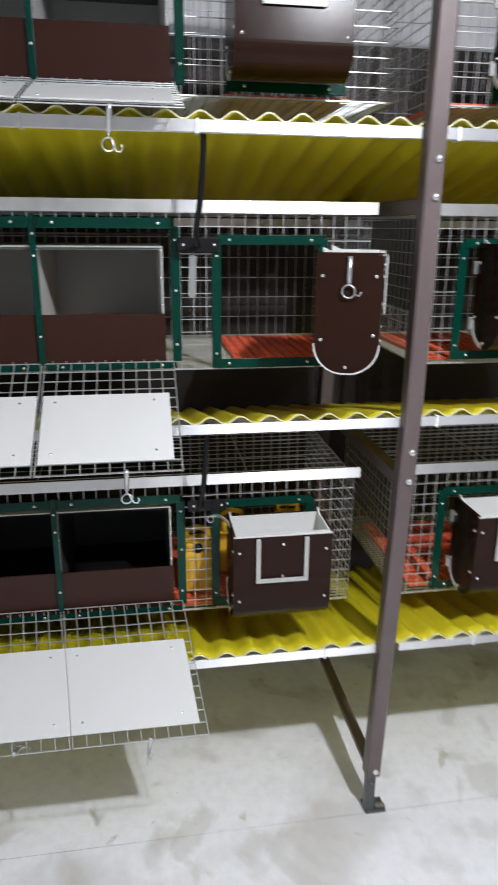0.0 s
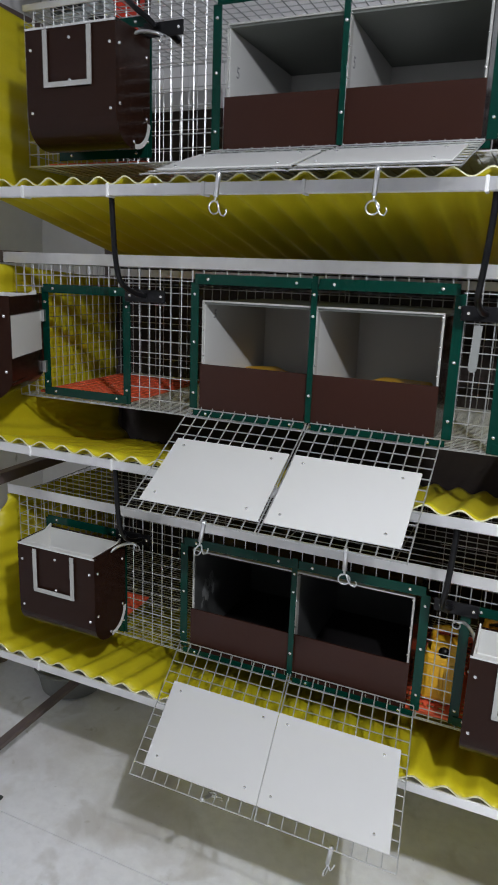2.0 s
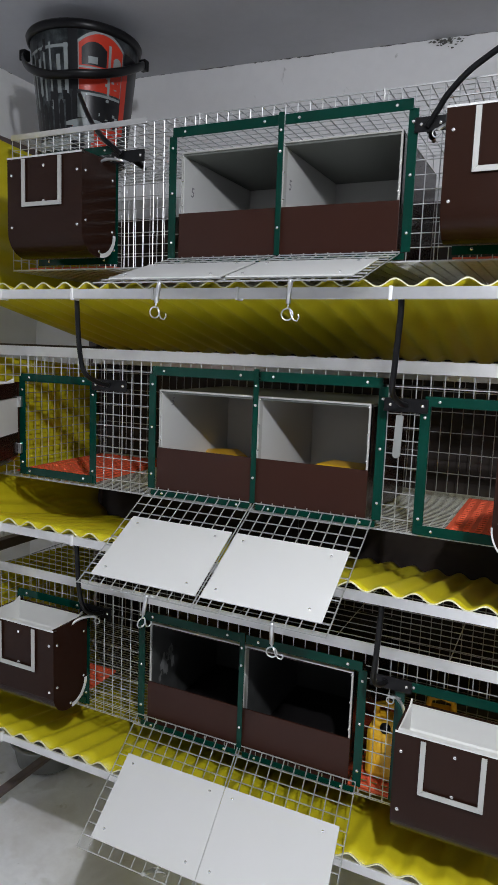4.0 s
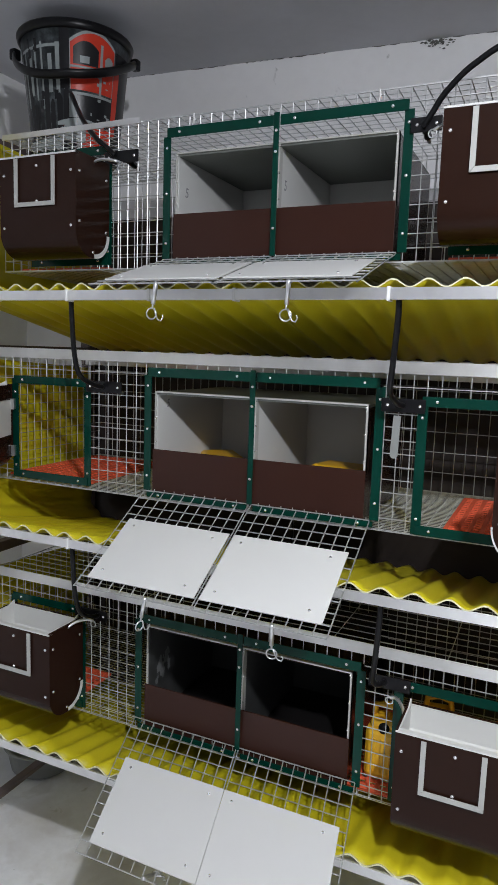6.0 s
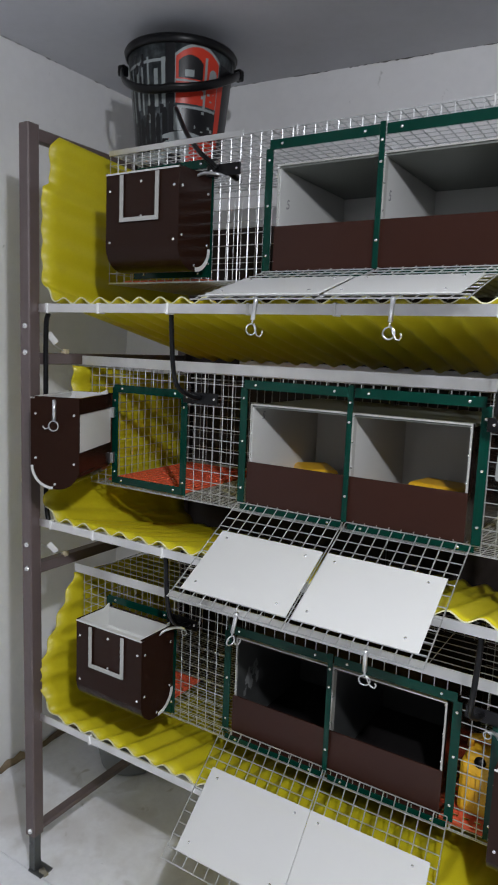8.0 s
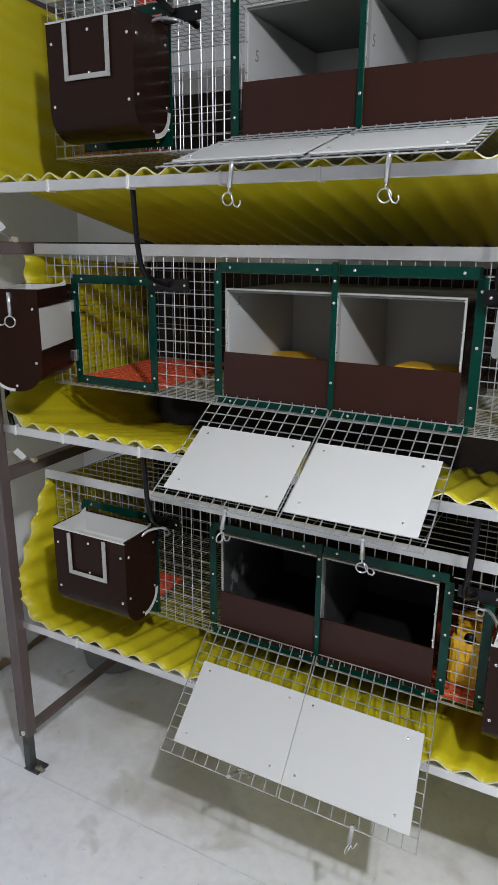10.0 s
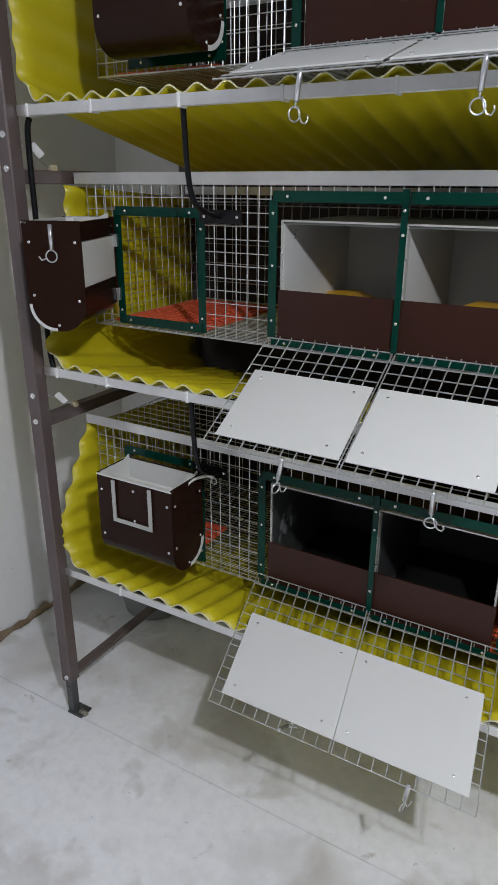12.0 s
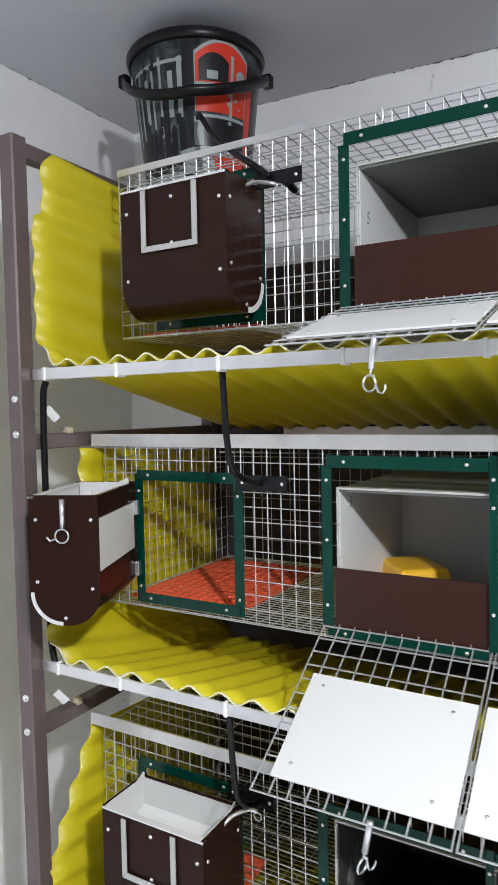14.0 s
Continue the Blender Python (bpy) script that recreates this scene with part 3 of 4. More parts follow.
# ---------------------------------------------------------------- nest boxes
def make_nest(tier):
    zr, zb, dx, fy = TIERS[tier]
    box = thing("nest_box", "double white nest box with brown lower boards inside the cage", "nest box", "nest boxes")
    t = 0.005
    y0, y1 = 0.008, 0.33
    (a, b), NC = BOX_ENDS[tier], DIVIDERS[tier]
    z0, z1 = 0.012, {"bottom": 0.248, "middle": 0.235, "top": 0.232}[tier]
    # bottom box: white boards in shade, the darkness put into their colour
    inner = M_NEST_SHADE if tier == "bottom" else M_WHITE
    # shade under the lids is put into their brown or grey
    lid = M_BROWN if tier == "bottom" else M_LID_SHADE
    # bottom floor painted near black for shade; brown ones limit bounced light
    part("bottom_board", Mesh().box(a, b, y0, y1, z0, z0 + t), M_NEST_SHADE_FLOOR if tier == "bottom" else M_BROWN, box)
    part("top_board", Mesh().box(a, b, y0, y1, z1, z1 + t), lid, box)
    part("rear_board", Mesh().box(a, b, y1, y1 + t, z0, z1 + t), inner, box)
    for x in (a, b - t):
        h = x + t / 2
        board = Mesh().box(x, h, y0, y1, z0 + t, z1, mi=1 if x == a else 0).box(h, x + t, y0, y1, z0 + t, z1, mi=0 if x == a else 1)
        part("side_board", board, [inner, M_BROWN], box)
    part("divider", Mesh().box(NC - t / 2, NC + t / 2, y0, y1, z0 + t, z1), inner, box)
    for u0, u1 in ((a, NC - 0.001), (NC + 0.001, b)):
        front = Mesh().box(u0 - 0.002, u1 + 0.002, y0 - 0.008, y0 - 0.004, 0.012, 0.113, 0.0006)
        part("front_board", front, M_REDBROWN, box, "brown laminate lower front board")
        edge = Mesh()
        edge.box(u0, u0 + 0.0034, y0 - 0.004, y0 + 0.012, 0.105, z1 + t + 0.002)
        edge.box(u1 - 0.0034, u1, y0 - 0.004, y0 + 0.012, 0.105, z1 + t + 0.002)
        edge.box(u0, u1, y0 - 0.0042, y0 + 0.012, z1 + 0.0042, z1 + t + 0.0022)
        for z in (0.13, (0.13 + z1) / 2, z1):
            edge.rivet((u0 + 0.0035, y0 - 0.004, z), (0, -1, 0), 0.0022, 0.0015)
            edge.rivet((u1 - 0.0035, y0 - 0.004, z), (0, -1, 0), 0.0022, 0.0015)
        part("edge_profile", edge, [M_EDGE, M_RIVET], box, "white edging profile")
    box.matrix_basis = pose(dx, fy, zb)
    return box


for t in TIERS:
    make_nest(t)


rnd = random.Random(21)
smear = Mesh()
x, fy, zb = TIERS["bottom"][2] + BOX_ENDS["bottom"][0] + 0.0053, TIERS["bottom"][3], TIERS["bottom"][1]
for k in range(26):
    y, z, r = fy + 0.035 + abs(rnd.gauss(0, 0.028)), zb + 0.135 + rnd.gauss(0, 0.018), rnd.uniform(0.004, 0.013)
    y += max(0.0, z - zb - 0.13) * 0.8
    ring = [(x + 0.00002 * k, y + r * 0.6 * rnd.uniform(0.5, 1.3) * math.cos(q * math.pi / 5), z + r * rnd.uniform(0.6, 1.5) * math.sin(q * math.pi / 5)) for q in range(10)]
    smear.add(ring, [tuple(range(10))])
tagged(part("scrape_mark", smear, material("pale_scrape", (0.20, 0.205, 0.20), 0.6, 0.0, stain=0.7, stain_scale=50)), "pale scraped smear on the dark nest wall", "scrape")


def bezier(pts, n=10):
    """A smooth line through points (Catmull-Rom)."""
    p = [Vector(q) for q in pts]
    p = [2 * p[0] - p[1]] + p + [2 * p[-1] - p[-2]]
    out = []
    for i in range(1, len(p) - 2):
        for k in range(n):
            t = k / n
            a, b, c, d = p[i - 1], p[i], p[i + 1], p[i + 2]
            out.append(0.5 * ((2 * b) + (c - a) * t + (2 * a - 5 * b + 4 * c - d) * t * t + (3 * b - a - 3 * c + d) * t ** 3))
    return out + [p[-2]]


# ---------------------------------------------------------------- feeders
HW, HD, HH = 0.205, 0.115, 0.205


def u_profile(d, h, r, n=18):
    """Side outline of a feeder: front edge down, rounded bottom, back edge up; y from -d (front) to 0."""
    pts = [(-d, h)]
    for k in range(n + 1):
        a = math.pi + math.pi / 2 * k / n
        pts.append((-d + r + r * math.cos(a), r + r * math.sin(a)))
    for k in range(n + 1):
        a = -math.pi / 2 + math.pi / 2 * k / n
        pts.append((-r + r * math.cos(a), r + r * math.sin(a)))
    return pts + [(0, h)]


def make_feeder(name, label, hinge_x=0.0, thick="back"):
    """Feeder in its own frame: hinge edge at x = 0, width to +x, back at y = 0, front at -y, bottom at z = 0."""
    f = thing(name, label, "feeder", "hanging feeders")
    line = u_profile(HD, HH, 0.052)
    cut = [p for p in line if p[0] <= -0.045 or p[1] < 0.04]
    body = Mesh().strip(cut, 0.004, HW - 0.004, 0.0035)
    for z in (0.06, 0.17):
        for x in (0.012, HW - 0.012):
            body.rivet((x, -HD - 0.0002, z), (0, -1, 0))
    body.rivet((HW / 2, -HD - 0.0002, HH - 0.02), (0, -1, 0))
    body.rivet((HW / 2, -HD - 0.0002, HH - 0.092), (0, -1, 0))
    part("curved_body", body, [M_BROWN, M_RIVET], f, "brown laminate sheet bent round the bottom")
    for x in (0.0, HW - 0.004):
        plate = Mesh().prism(u_profile(HD, HH + 0.004, 0.052), x, x + 0.004)
        s = -1 if x == 0 else 1
        xf = x if s < 0 else x + 0.004
        for y, z in ((-HD + 0.012, 0.07), (-0.012, 0.06), (-HD / 2, 0.012), (-0.012, 0.17), (-HD + 0.012, 0.17)):
            plate.rivet((xf, y, z), (s, 0, 0))
        side = part("side_plate", plate, [M_BROWN, M_RIVET], f)
        w0, w1 = (x - 0.0008, x + 0.0032) if s < 0 else (x + 0.0008, x + 0.0048)
        e = Mesh()
        arc = [(y, z) for y, z in u_profile(HD, 0.09, 0.0528) if z < 0.058 and (y < -0.061 if thick == "front" else y > -0.054)]
        if thick == "full":
            e.strip([(y + 0.001, z - 0.001) for y, z in u_profile(HD + 0.002, 0.09, 0.054) if z < 0.075], w0, w1, 0.0026)
        else:
            e.strip(arc, w0, w1, 0.006 if thick == "front" else 0.009)
        part("edge_strip", e, M_WHITE, side, "white curved edge strip")
    part("front_lining", Mesh().box(0.004, HW - 0.004, -HD + 0.0042, -HD + 0.0075, 0.062, HH), M_WHITE, f)
    part("inner_slope", Mesh().strip([(-HD + 0.012, HH - 0.085), (-0.024, HH - 0.055), (-0.012, HH - 0.045), (-0.0105, HH + 0.002)], 0.0045, HW - 0.0045, 0.003), M_WHITE, f, "white inner feed slope")
    for x in (0.0042, HW - 0.0072):
        part("gusset", Mesh().prism([(-HD + 0.009, HH - 0.078), (-0.011, HH - 0.05), (-0.011, HH + 0.012), (-0.03, HH + 0.0035), (-HD + 0.009, HH + 0.0035)], x, x + 0.003), M_WHITE, f)
    part("lower_slope", Mesh().strip([(-HD + 0.02, 0.150), (-0.03, 0.10), (-0.008, 0.088)], 0.0046, HW - 0.0046, 0.003), M_WHITE, f)
    part("rear_lining", Mesh().box(0.0045, HW - 0.0045, -0.007, -0.003, 0.085, HH - 0.035), M_WHITE, f)
    part("rear_top_strip", Mesh().box(0.0045, HW - 0.0045, -0.0075, -0.0025, HH - 0.033, HH + 0.002), M_BROWN, f)
    part("rear_low_strip", Mesh().box(0.0045, HW - 0.0045, -0.0075, -0.0025, 0.03, 0.083), M_BROWN, f)
    lip = Mesh().box(0.0, HW, -HD - 0.0012, -HD + 0.010, HH - 0.001, HH + 0.0025)
    part("lip", lip, M_WHITE, f, "white rim of the filling mouth")
    u0, u1 = 0.050, 0.150
    zt, zl = HH - 0.004, HH - 0.103
    w = 0.0044
    yf, yb = -HD - 0.0062, -HD - 0.0036
    fr = Mesh()
    for q in ([(u0 - w, zl), (u0 - w, zt), (u0 + w, zt), (u0 + w, zl + 2 * w)], [(u1 + w, zl), (u1 + w, zt), (u1 - w, zt), (u1 - w, zl + 2 * w)],
              [(u0 - w + 0.0006, zl), (u0 + w + 0.0006, zl + 2 * w), (u1 - w - 0.0006, zl + 2 * w), (u1 + w - 0.0006, zl)]):
        fr.add([(x, y, z) for y in (yf, yb) for x, z in q], [(0, 1, 2, 3), (4, 5, 6, 7)] + [(i, (i + 1) % 4, 4 + (i + 1) % 4, 4 + i) for i in range(4)])
    part("label_holder", fr, M_EDGE, f, "white three-sided card holder frame")
    for z in (0.045, 0.16):
        part("hinge", Mesh().box(hinge_x - 0.007, hinge_x + 0.007, -0.004, 0.005, z - 0.013, z + 0.013, 0.001), M_ZINC, f, "zinc hinge plate")
    return f


def side_latch(f, x, s):
    """A zinc latch on the free side plate."""
    h = Mesh()
    h.tube([(x, -HD / 2, HH - 0.048), (x, -HD / 2, HH - 0.002)], 0.0042, 8)
    ring = [(x + s * 0.004, -HD / 2 + 0.011 * math.cos(k * math.pi / 8), HH - 0.06 + 0.011 * math.sin(k * math.pi / 8)) for k in range(16)]
    h.tube(ring + ring[:1], 0.0015, 6, caps=False)
    h.tube([(x + s * 0.004, -HD / 2 - 0.010, HH - 0.064), (x + s * 0.008, -HD / 2 - 0.018, HH - 0.067), (x + s * 0.011, -HD / 2 - 0.022, HH - 0.060)], 0.0015, 6)
    return part("latch", h, M_ZINC, f, "zinc latch with pull ring")


def rod_latch(f, x, s):
    """A zinc hook from the feeder's rim back to the drinker plate."""
    h = Mesh().tube(bezier([(x - s * 0.004, -0.055, HH - 0.006), (x + s * 0.006, -0.035, HH + 0.004), (x + s * 0.022, -0.012, HH + 0.006), (x + s * 0.034, -0.006, HH + 0.002)], 6), 0.0034, 8)
    ring = [(x + s * 0.036 + 0.007 * math.cos(k * math.pi / 6), -0.008, HH - 0.004 + 0.007 * math.sin(k * math.pi / 6)) for k in range(13)]
    h.tube(ring, 0.0014, 6, caps=False)
    return part("hook", h, M_ZINC, f, "zinc hook holding the feeder shut")


SHUT = "brown laminate hanging feeder with white rim, hooked shut"
feeder = make_feeder("feeder_hopper", SHUT, 0.0)
rod_latch(feeder, HW, 1)
mirror = make_feeder("feeder_hopper", SHUT, HW)
rod_latch(mirror, 0.0, -1)
feeder.matrix_basis = pose(-0.568, TIERS["bottom"][3] - 0.034, 0.556)
mirror.matrix_basis = pose(0.396, TIERS["bottom"][3] - 0.018, 0.537)
copy_thing(feeder, pose(-0.536, TIERS["top"][3] - 0.018, 1.582))
copy_thing(mirror, pose(0.401, TIERS["top"][3] - 0.018, 1.583))
for t, z in (("bottom", 0.545), ("middle", 1.10), ("top", 1.588)):
    copy_thing(feeder, pose(2 * PX - 0.575, TIERS[t][3] - 0.010, z))
zr, zb, dx, fy = TIERS["middle"]
ob = make_feeder("feeder_hopper", "brown feeder swung open on its hinge, white inside showing", 0.0, "front")
side_latch(ob, HW + 0.003, 1)
ob.matrix_basis = pose(OPENS_L["middle"][0] + 0.012, fy - 0.012, zb + 0.030, 0, 0, -67)
ob = make_feeder("feeder_hopper", "brown feeder swung open on its hinge, side plate outward", HW, "full")
side_latch(ob, -0.003, -1)
ob.matrix_basis = pose(OPENS_R["middle"][1] - 0.002, fy - 0.012, zb + 0.030, 0, 0, 70) @ pose(-HW, 0, 0)

# ---------------------------------------------------------------- slatted mats
def make_mat(w, d, label):
    """A moulded mat with rows of slots."""
    ob = thing("slatted_mat", label, "mat", "slatted resting mats")
    m = Mesh()
    h = 0.0055
    m.box(0, w, 0, 0.008, 0, h, 0.001).box(0, w, d - 0.008, d, 0, h, 0.001)
    n = round(w / 0.023)
    for i in range(n + 1):
        x = (w - 0.008) * i / n
        m.box(x, x + 0.008, 0.008, d - 0.008, 0, h + 0.0005)
    part("frame", m, M_ORANGE, ob)
    k = round(d / 0.0185)
    for j in range(1, k):
        y = d * j / k
        part("slat", Mesh().box(0.0006, w - 0.0006, y - 0.0036, y + 0.0036, 0.001, h), M_ORANGE, ob)
    return ob


mat = make_mat(0.25, 0.35, "orange-red slatted plastic resting mat on the cage floor")
zr, zb, dx, fy = TIERS["middle"]
mat.matrix_basis = pose(-0.655, fy + 0.03, zb + 0.004)
for t, x, y, turn in (("middle", 0.425, 0.02, 0), ("top", -0.62, 0.02, 0), ("top", 0.40, 0.02, 0), ("bottom", 0.265, 0.012, 0)):
    zr, zb, dx, fy = TIERS[t]
    copy_thing(mat, pose(x, fy + y, zb + 0.004, 0, 0, turn))
small_mat = make_mat(0.24, 0.125, "short orange-red slatted mat on the bottom cage floor")
small_mat.matrix_basis = pose(-0.672, TIERS["bottom"][3] + 0.05, TIERS["bottom"][1] + 0.004)
for t in TIERS:
    zr, zb, dx, fy = TIERS[t]
    copy_thing(mat, pose(2 * PX - 0.655, fy + 0.02, zb + 0.004))


# ---------------------------------------------------------------- yellow plastic goods inside the cages
def make_tub(name, label, w, d, h):
    tub = thing(name, label, "tub")
    base = Mesh()
    b0 = [(-w / 2, -d / 2), (w / 2, -d / 2), (w / 2, d / 2), (-w / 2, d / 2)]
    verts = [(x, y, 0) for x, y in b0] + [(x * 0.82, y * 0.78, h) for x, y in b0]
    bm = bmesh.new()
    vs = [bm.verts.new(v) for v in verts]
    for f in ((3, 2, 1, 0), (4, 5, 6, 7), (0, 1, 5, 4), (1, 2, 6, 5), (2, 3, 7, 6), (3, 0, 4, 7)):
        bm.faces.new([vs[i] for i in f])
    bmesh.ops.bevel(bm, geom=bm.edges[:], offset=0.008, segments=3, profile=0.5, affect="EDGES")
    bm.verts.index_update()
    base.add([v.co for v in bm.verts], [[v.index for v in f.verts] for f in bm.faces])
    bm.free()
    part("shell", base, M_YBOX, tub)
    part("rim", Mesh().box(-w / 2 - 0.006, w / 2 + 0.006, -d / 2 - 0.006, d / 2 + 0.006, 0, 0.010, 0.003), M_YBOX, tub)
    return tub


zr, zb, dx, fy = TIERS["middle"]
tub = make_tub("plastic_tub", "bright yellow upturned plastic tub inside a nest box", 0.11, 0.15, 0.066)
tub.matrix_basis = pose(-0.145, fy + 0.215, zb + 0.0175, 0, 0, 38)
copy_thing(tub, pose(0.165, fy + 0.225, zb + 0.0175, 0, 0, 80))


def make_can(label):
    can = thing("canister", label, "canister", "yellow canisters")
    m = Mesh().box(-0.045, 0.045, -0.035, 0.035, 0, 0.125, 0.012)
    part("tank", m, M_YBOX, can)
    for x in (-0.022, 0.0, 0.022):
        part("rib", Mesh().box(x - 0.005, x + 0.005, -0.0385, -0.034, 0.02, 0.105, 0.002), M_YBOX, can)
    part("shoulder", Mesh().box(-0.034, 0.034, -0.028, 0.028, 0.122, 0.150, 0.010), M_YBOX, can)
    part("grip", Mesh().tube([(-0.03, 0, 0.148), (-0.028, 0, 0.172), (0.0, 0, 0.180), (0.028, 0, 0.172), (0.03, 0, 0.148)], 0.008, 10), M_YBOX, can)
    part("cap", Mesh().tube([(0.0, -0.02, 0.128), (0.0, -0.032, 0.132)], 0.013, 14), M_BLACK, can, "black screw cap")
    return can


zr, zb, dx, fy = TIERS["bottom"]
can = make_can("yellow ribbed plastic canister standing inside the bottom cage")
can.matrix_basis = pose(0.338, fy + 0.075, zb + 0.0155) @ Matrix.Scale(0.86, 4)
copy_thing(can, pose(0.43, fy + 0.16, zb + 0.0155, 0, 0, 8))
copy_thing(can, pose(0.58, fy + 0.20, zb + 0.012, 0, 0, -12))


# ---------------------------------------------------------------- drinker hoses
def make_hose(label, pts, clamp):
    hose = thing("drinker_hose", label, "hose", "drinker hoses")
    part("tube", Mesh().tube(bezier(pts), 0.0054, 12), M_BLACK, hose, "black rubber tube")
    x0, x1, y, z = clamp
    m = Mesh().box(x0, x1, y - 0.0045, y - 0.0015, z - 0.013, z + 0.013, 0.001)
    for x in (x0 + 0.012, x1 - 0.010):
        m.rivet((x, y - 0.0045, z), (0, -1, 0), 0.0034, 0.0024)
    plate = part("mounting_plate", m, [M_BLACK, M_RIVET], hose, "black riveted mounting plate")
    nz = Mesh().tube([(x1 - 0.03, y - 0.002, z - 0.006), (x1 - 0.03, y + 0.03, z - 0.012)], 0.007, 10)
    nz.tube([(x1 - 0.03, y + 0.03, z - 0.012), (x1 - 0.03, y + 0.045, z - 0.016)], 0.004, 10, mi=1)
    part("nipple", nz, [M_BLACK, M_ZINC], plate)
    return hose


zr_t, zr_m = TIERS["top"][0], TIERS["middle"][0]
for tier, zc, zs, left, right in (("middle", 1.303, zr_t, (-0.384, -0.286), (0.304, 0.386)), ("bottom", 0.764, zr_m, (-0.405, -0.312), (0.314, 0.396))):
    f = TIERS[tier][3]
    for x, s, (c0, c1) in ((-0.345, 0, left), (0.347, 1, right)):
        make_hose("black rubber drinker hose between tray rail and cage front",
                  [(x, 0.024, zs + 0.004), (x, 0.026, zs - 0.04), (x - s * 0.006, 0.034, zc + 0.075), (x - s * 0.012, 0.052, zc + 0.028), (x - s * 0.012 + 0.004, f - 0.038, zc + 0.006), (x - s * 0.010 + 0.008, f - 0.010, zc)], (c0, c1, f - 0.006, zc))

f = TIERS["top"][3]
make_hose("black rubber hose running from bucket to cage front",
          [(-0.548, 0.276, 2.006), (-0.525, 0.250, 1.993), (-0.488, 0.226, 1.949), (-0.437, 0.185, 1.903), (-0.367, 0.138, 1.848), (-0.338, 0.137, 1.826), (-0.318, 0.138, 1.808)], (-0.350, -0.262, f - 0.006, 1.806))
make_hose("black rubber hose arching over the top cage",
          [(0.345, f - 0.014, 1.800), (0.362, f - 0.020, 1.822), (0.385, f - 0.03, 1.850), (0.43, f - 0.04, 1.885), (0.50, f - 0.04, 1.915), (0.62, f + 0.02, 1.93), (0.80, f + 0.12, 1.90), (0.95, f + 0.2, 1.875)],
          (0.322, 0.378, f - 0.006, 1.806))

supply = part("supply_hose", Mesh().tube(bezier([(-0.715, 0.014, 1.484), (-0.724, 0.016, 1.468), (-0.7285, 0.018, 1.435), (-0.7295, 0.018, 1.36), (-0.7295, 0.018, 1.12), (-0.7285, 0.018, 1.02), (-0.720, 0.016, 0.975), (-0.706, 0.014, 0.958)]), 0.0062, 10), M_BLACK)
tagged(supply, "black tube running down behind the post", "hose")

# ---------------------------------------------------------------- printed bucket on the top cage
M_PRINT_GREY = material("print_grey", (0.028, 0.033, 0.036), 0.40, 0.0, stain=0.8, stain_scale=26, stain_colour=(0.22, 0.25, 0.26), grain=0.5, grain_scale=90, spec=0.3)
M_PRINT_LIGHT = material("print_light", (0.30, 0.335, 0.33), 0.36, 0.0, stain=0.5, stain_scale=40, stain_colour=(0.2, 0.22, 0.23), spec=0.3)
M_PRINT_RED = material("print_red", (0.60, 0.045, 0.02), 0.28, 0.0, stain=0.35, stain_scale=20, stain_colour=(0.35, 0.02, 0.012), spec=0.3)
M_PRINT_DARK = material("print_dark", (0.012, 0.012, 0.014), 0.28, 0.0, grain=0.2, spec=0.3)

BUCKET = (-0.634, 0.40, TIERS["top"][1] + 0.312)
R0, R1, BH = 0.110, 0.142, 0.306


def shell(mesh, a0, a1, z0, z1, off, n=10, mi=0, bow=0.0):
    """A patch on the bucket's side between two angles (degrees from the front) and two heights; bow rounds its top."""
    verts, faces, rows = [], [], 4
    for j in range(rows + 1):
        for i in range(n + 1):
            u = i / n
            a = radians(a0 + (a1 - a0) * u)
            z = z0 + (z1 + bow * (1 - (2 * u - 1) ** 2) - z0) * j / rows
            r = R0 + (R1 - R0) * z / BH + off
            verts.append((r * math.sin(a), -r * math.cos(a), z))
    k = n + 1
    for j in range(rows):
        for i in range(n):
            faces.append((j * k + i, j * k + i + 1, (j + 1) * k + i + 1, (j + 1) * k + i))
    mesh.add(verts, faces, mi, True)
    return mesh


bucket = thing("bucket", "tall grey picture-printed plastic bucket with black handle on the cage", "bucket")
body = Mesh()
n = 48
rings = [(0.0, 0.0), (R0 - 0.006, 0.0), (R0, 0.006), (R1, BH), (R1 - 0.004, BH), (R0 - 0.004, 0.012), (0.0, 0.012)]
verts = [(r * math.cos(2 * math.pi * k / n), r * math.sin(2 * math.pi * k / n), z) for r, z in rings for k in range(n)]
body.add(verts, [(i * n + k, i * n + (k + 1) % n, (i + 1) * n + (k + 1) % n, (i + 1) * n + k) for i in range(len(rings) - 1) for k in range(n)], 0, True)
part("wall", body, M_PRINT_GREY, bucket)
rim = Mesh()
prof = [(R1 - 0.002, BH - 0.020), (R1 + 0.003, BH - 0.020), (R1 + 0.006, BH - 0.016), (R1 + 0.009, BH - 0.004), (R1 + 0.006, BH + 0.001), (R1 - 0.005, BH + 0.001)]
rim.add([(r * math.cos(2 * math.pi * k / n), r * math.sin(2 * math.pi * k / n), z) for r, z in prof for k in range(n)],
        [(i * n + k, i * n + (k + 1) % n, (i + 1) * n + (k + 1) % n, (i + 1) * n + k) for i in range(len(prof) - 1) for k in range(n)], 0, True)
part("rim", rim, M_BLACK, bucket, "deep black rim band")
ear = radians(32)
handle = []
for k in range(25):
    a = math.pi * k / 24
    x, d = (R1 + 0.014) * math.cos(a), -(R1 + 0.026) * math.sin(a)
    ca, sa = math.cos(ear), math.sin(ear)
    handle.append((x * ca - d * sa, x * sa + d * ca, BH - 0.040 - 0.095 * math.sin(a) ** 1.2 - 0.03 * math.sin(a) * max(0.0, -math.cos(a))))
part("handle", Mesh().tube(handle, 0.0045, 10, flat=2.4), M_BLACK, bucket, "black plastic bail handle hanging down")
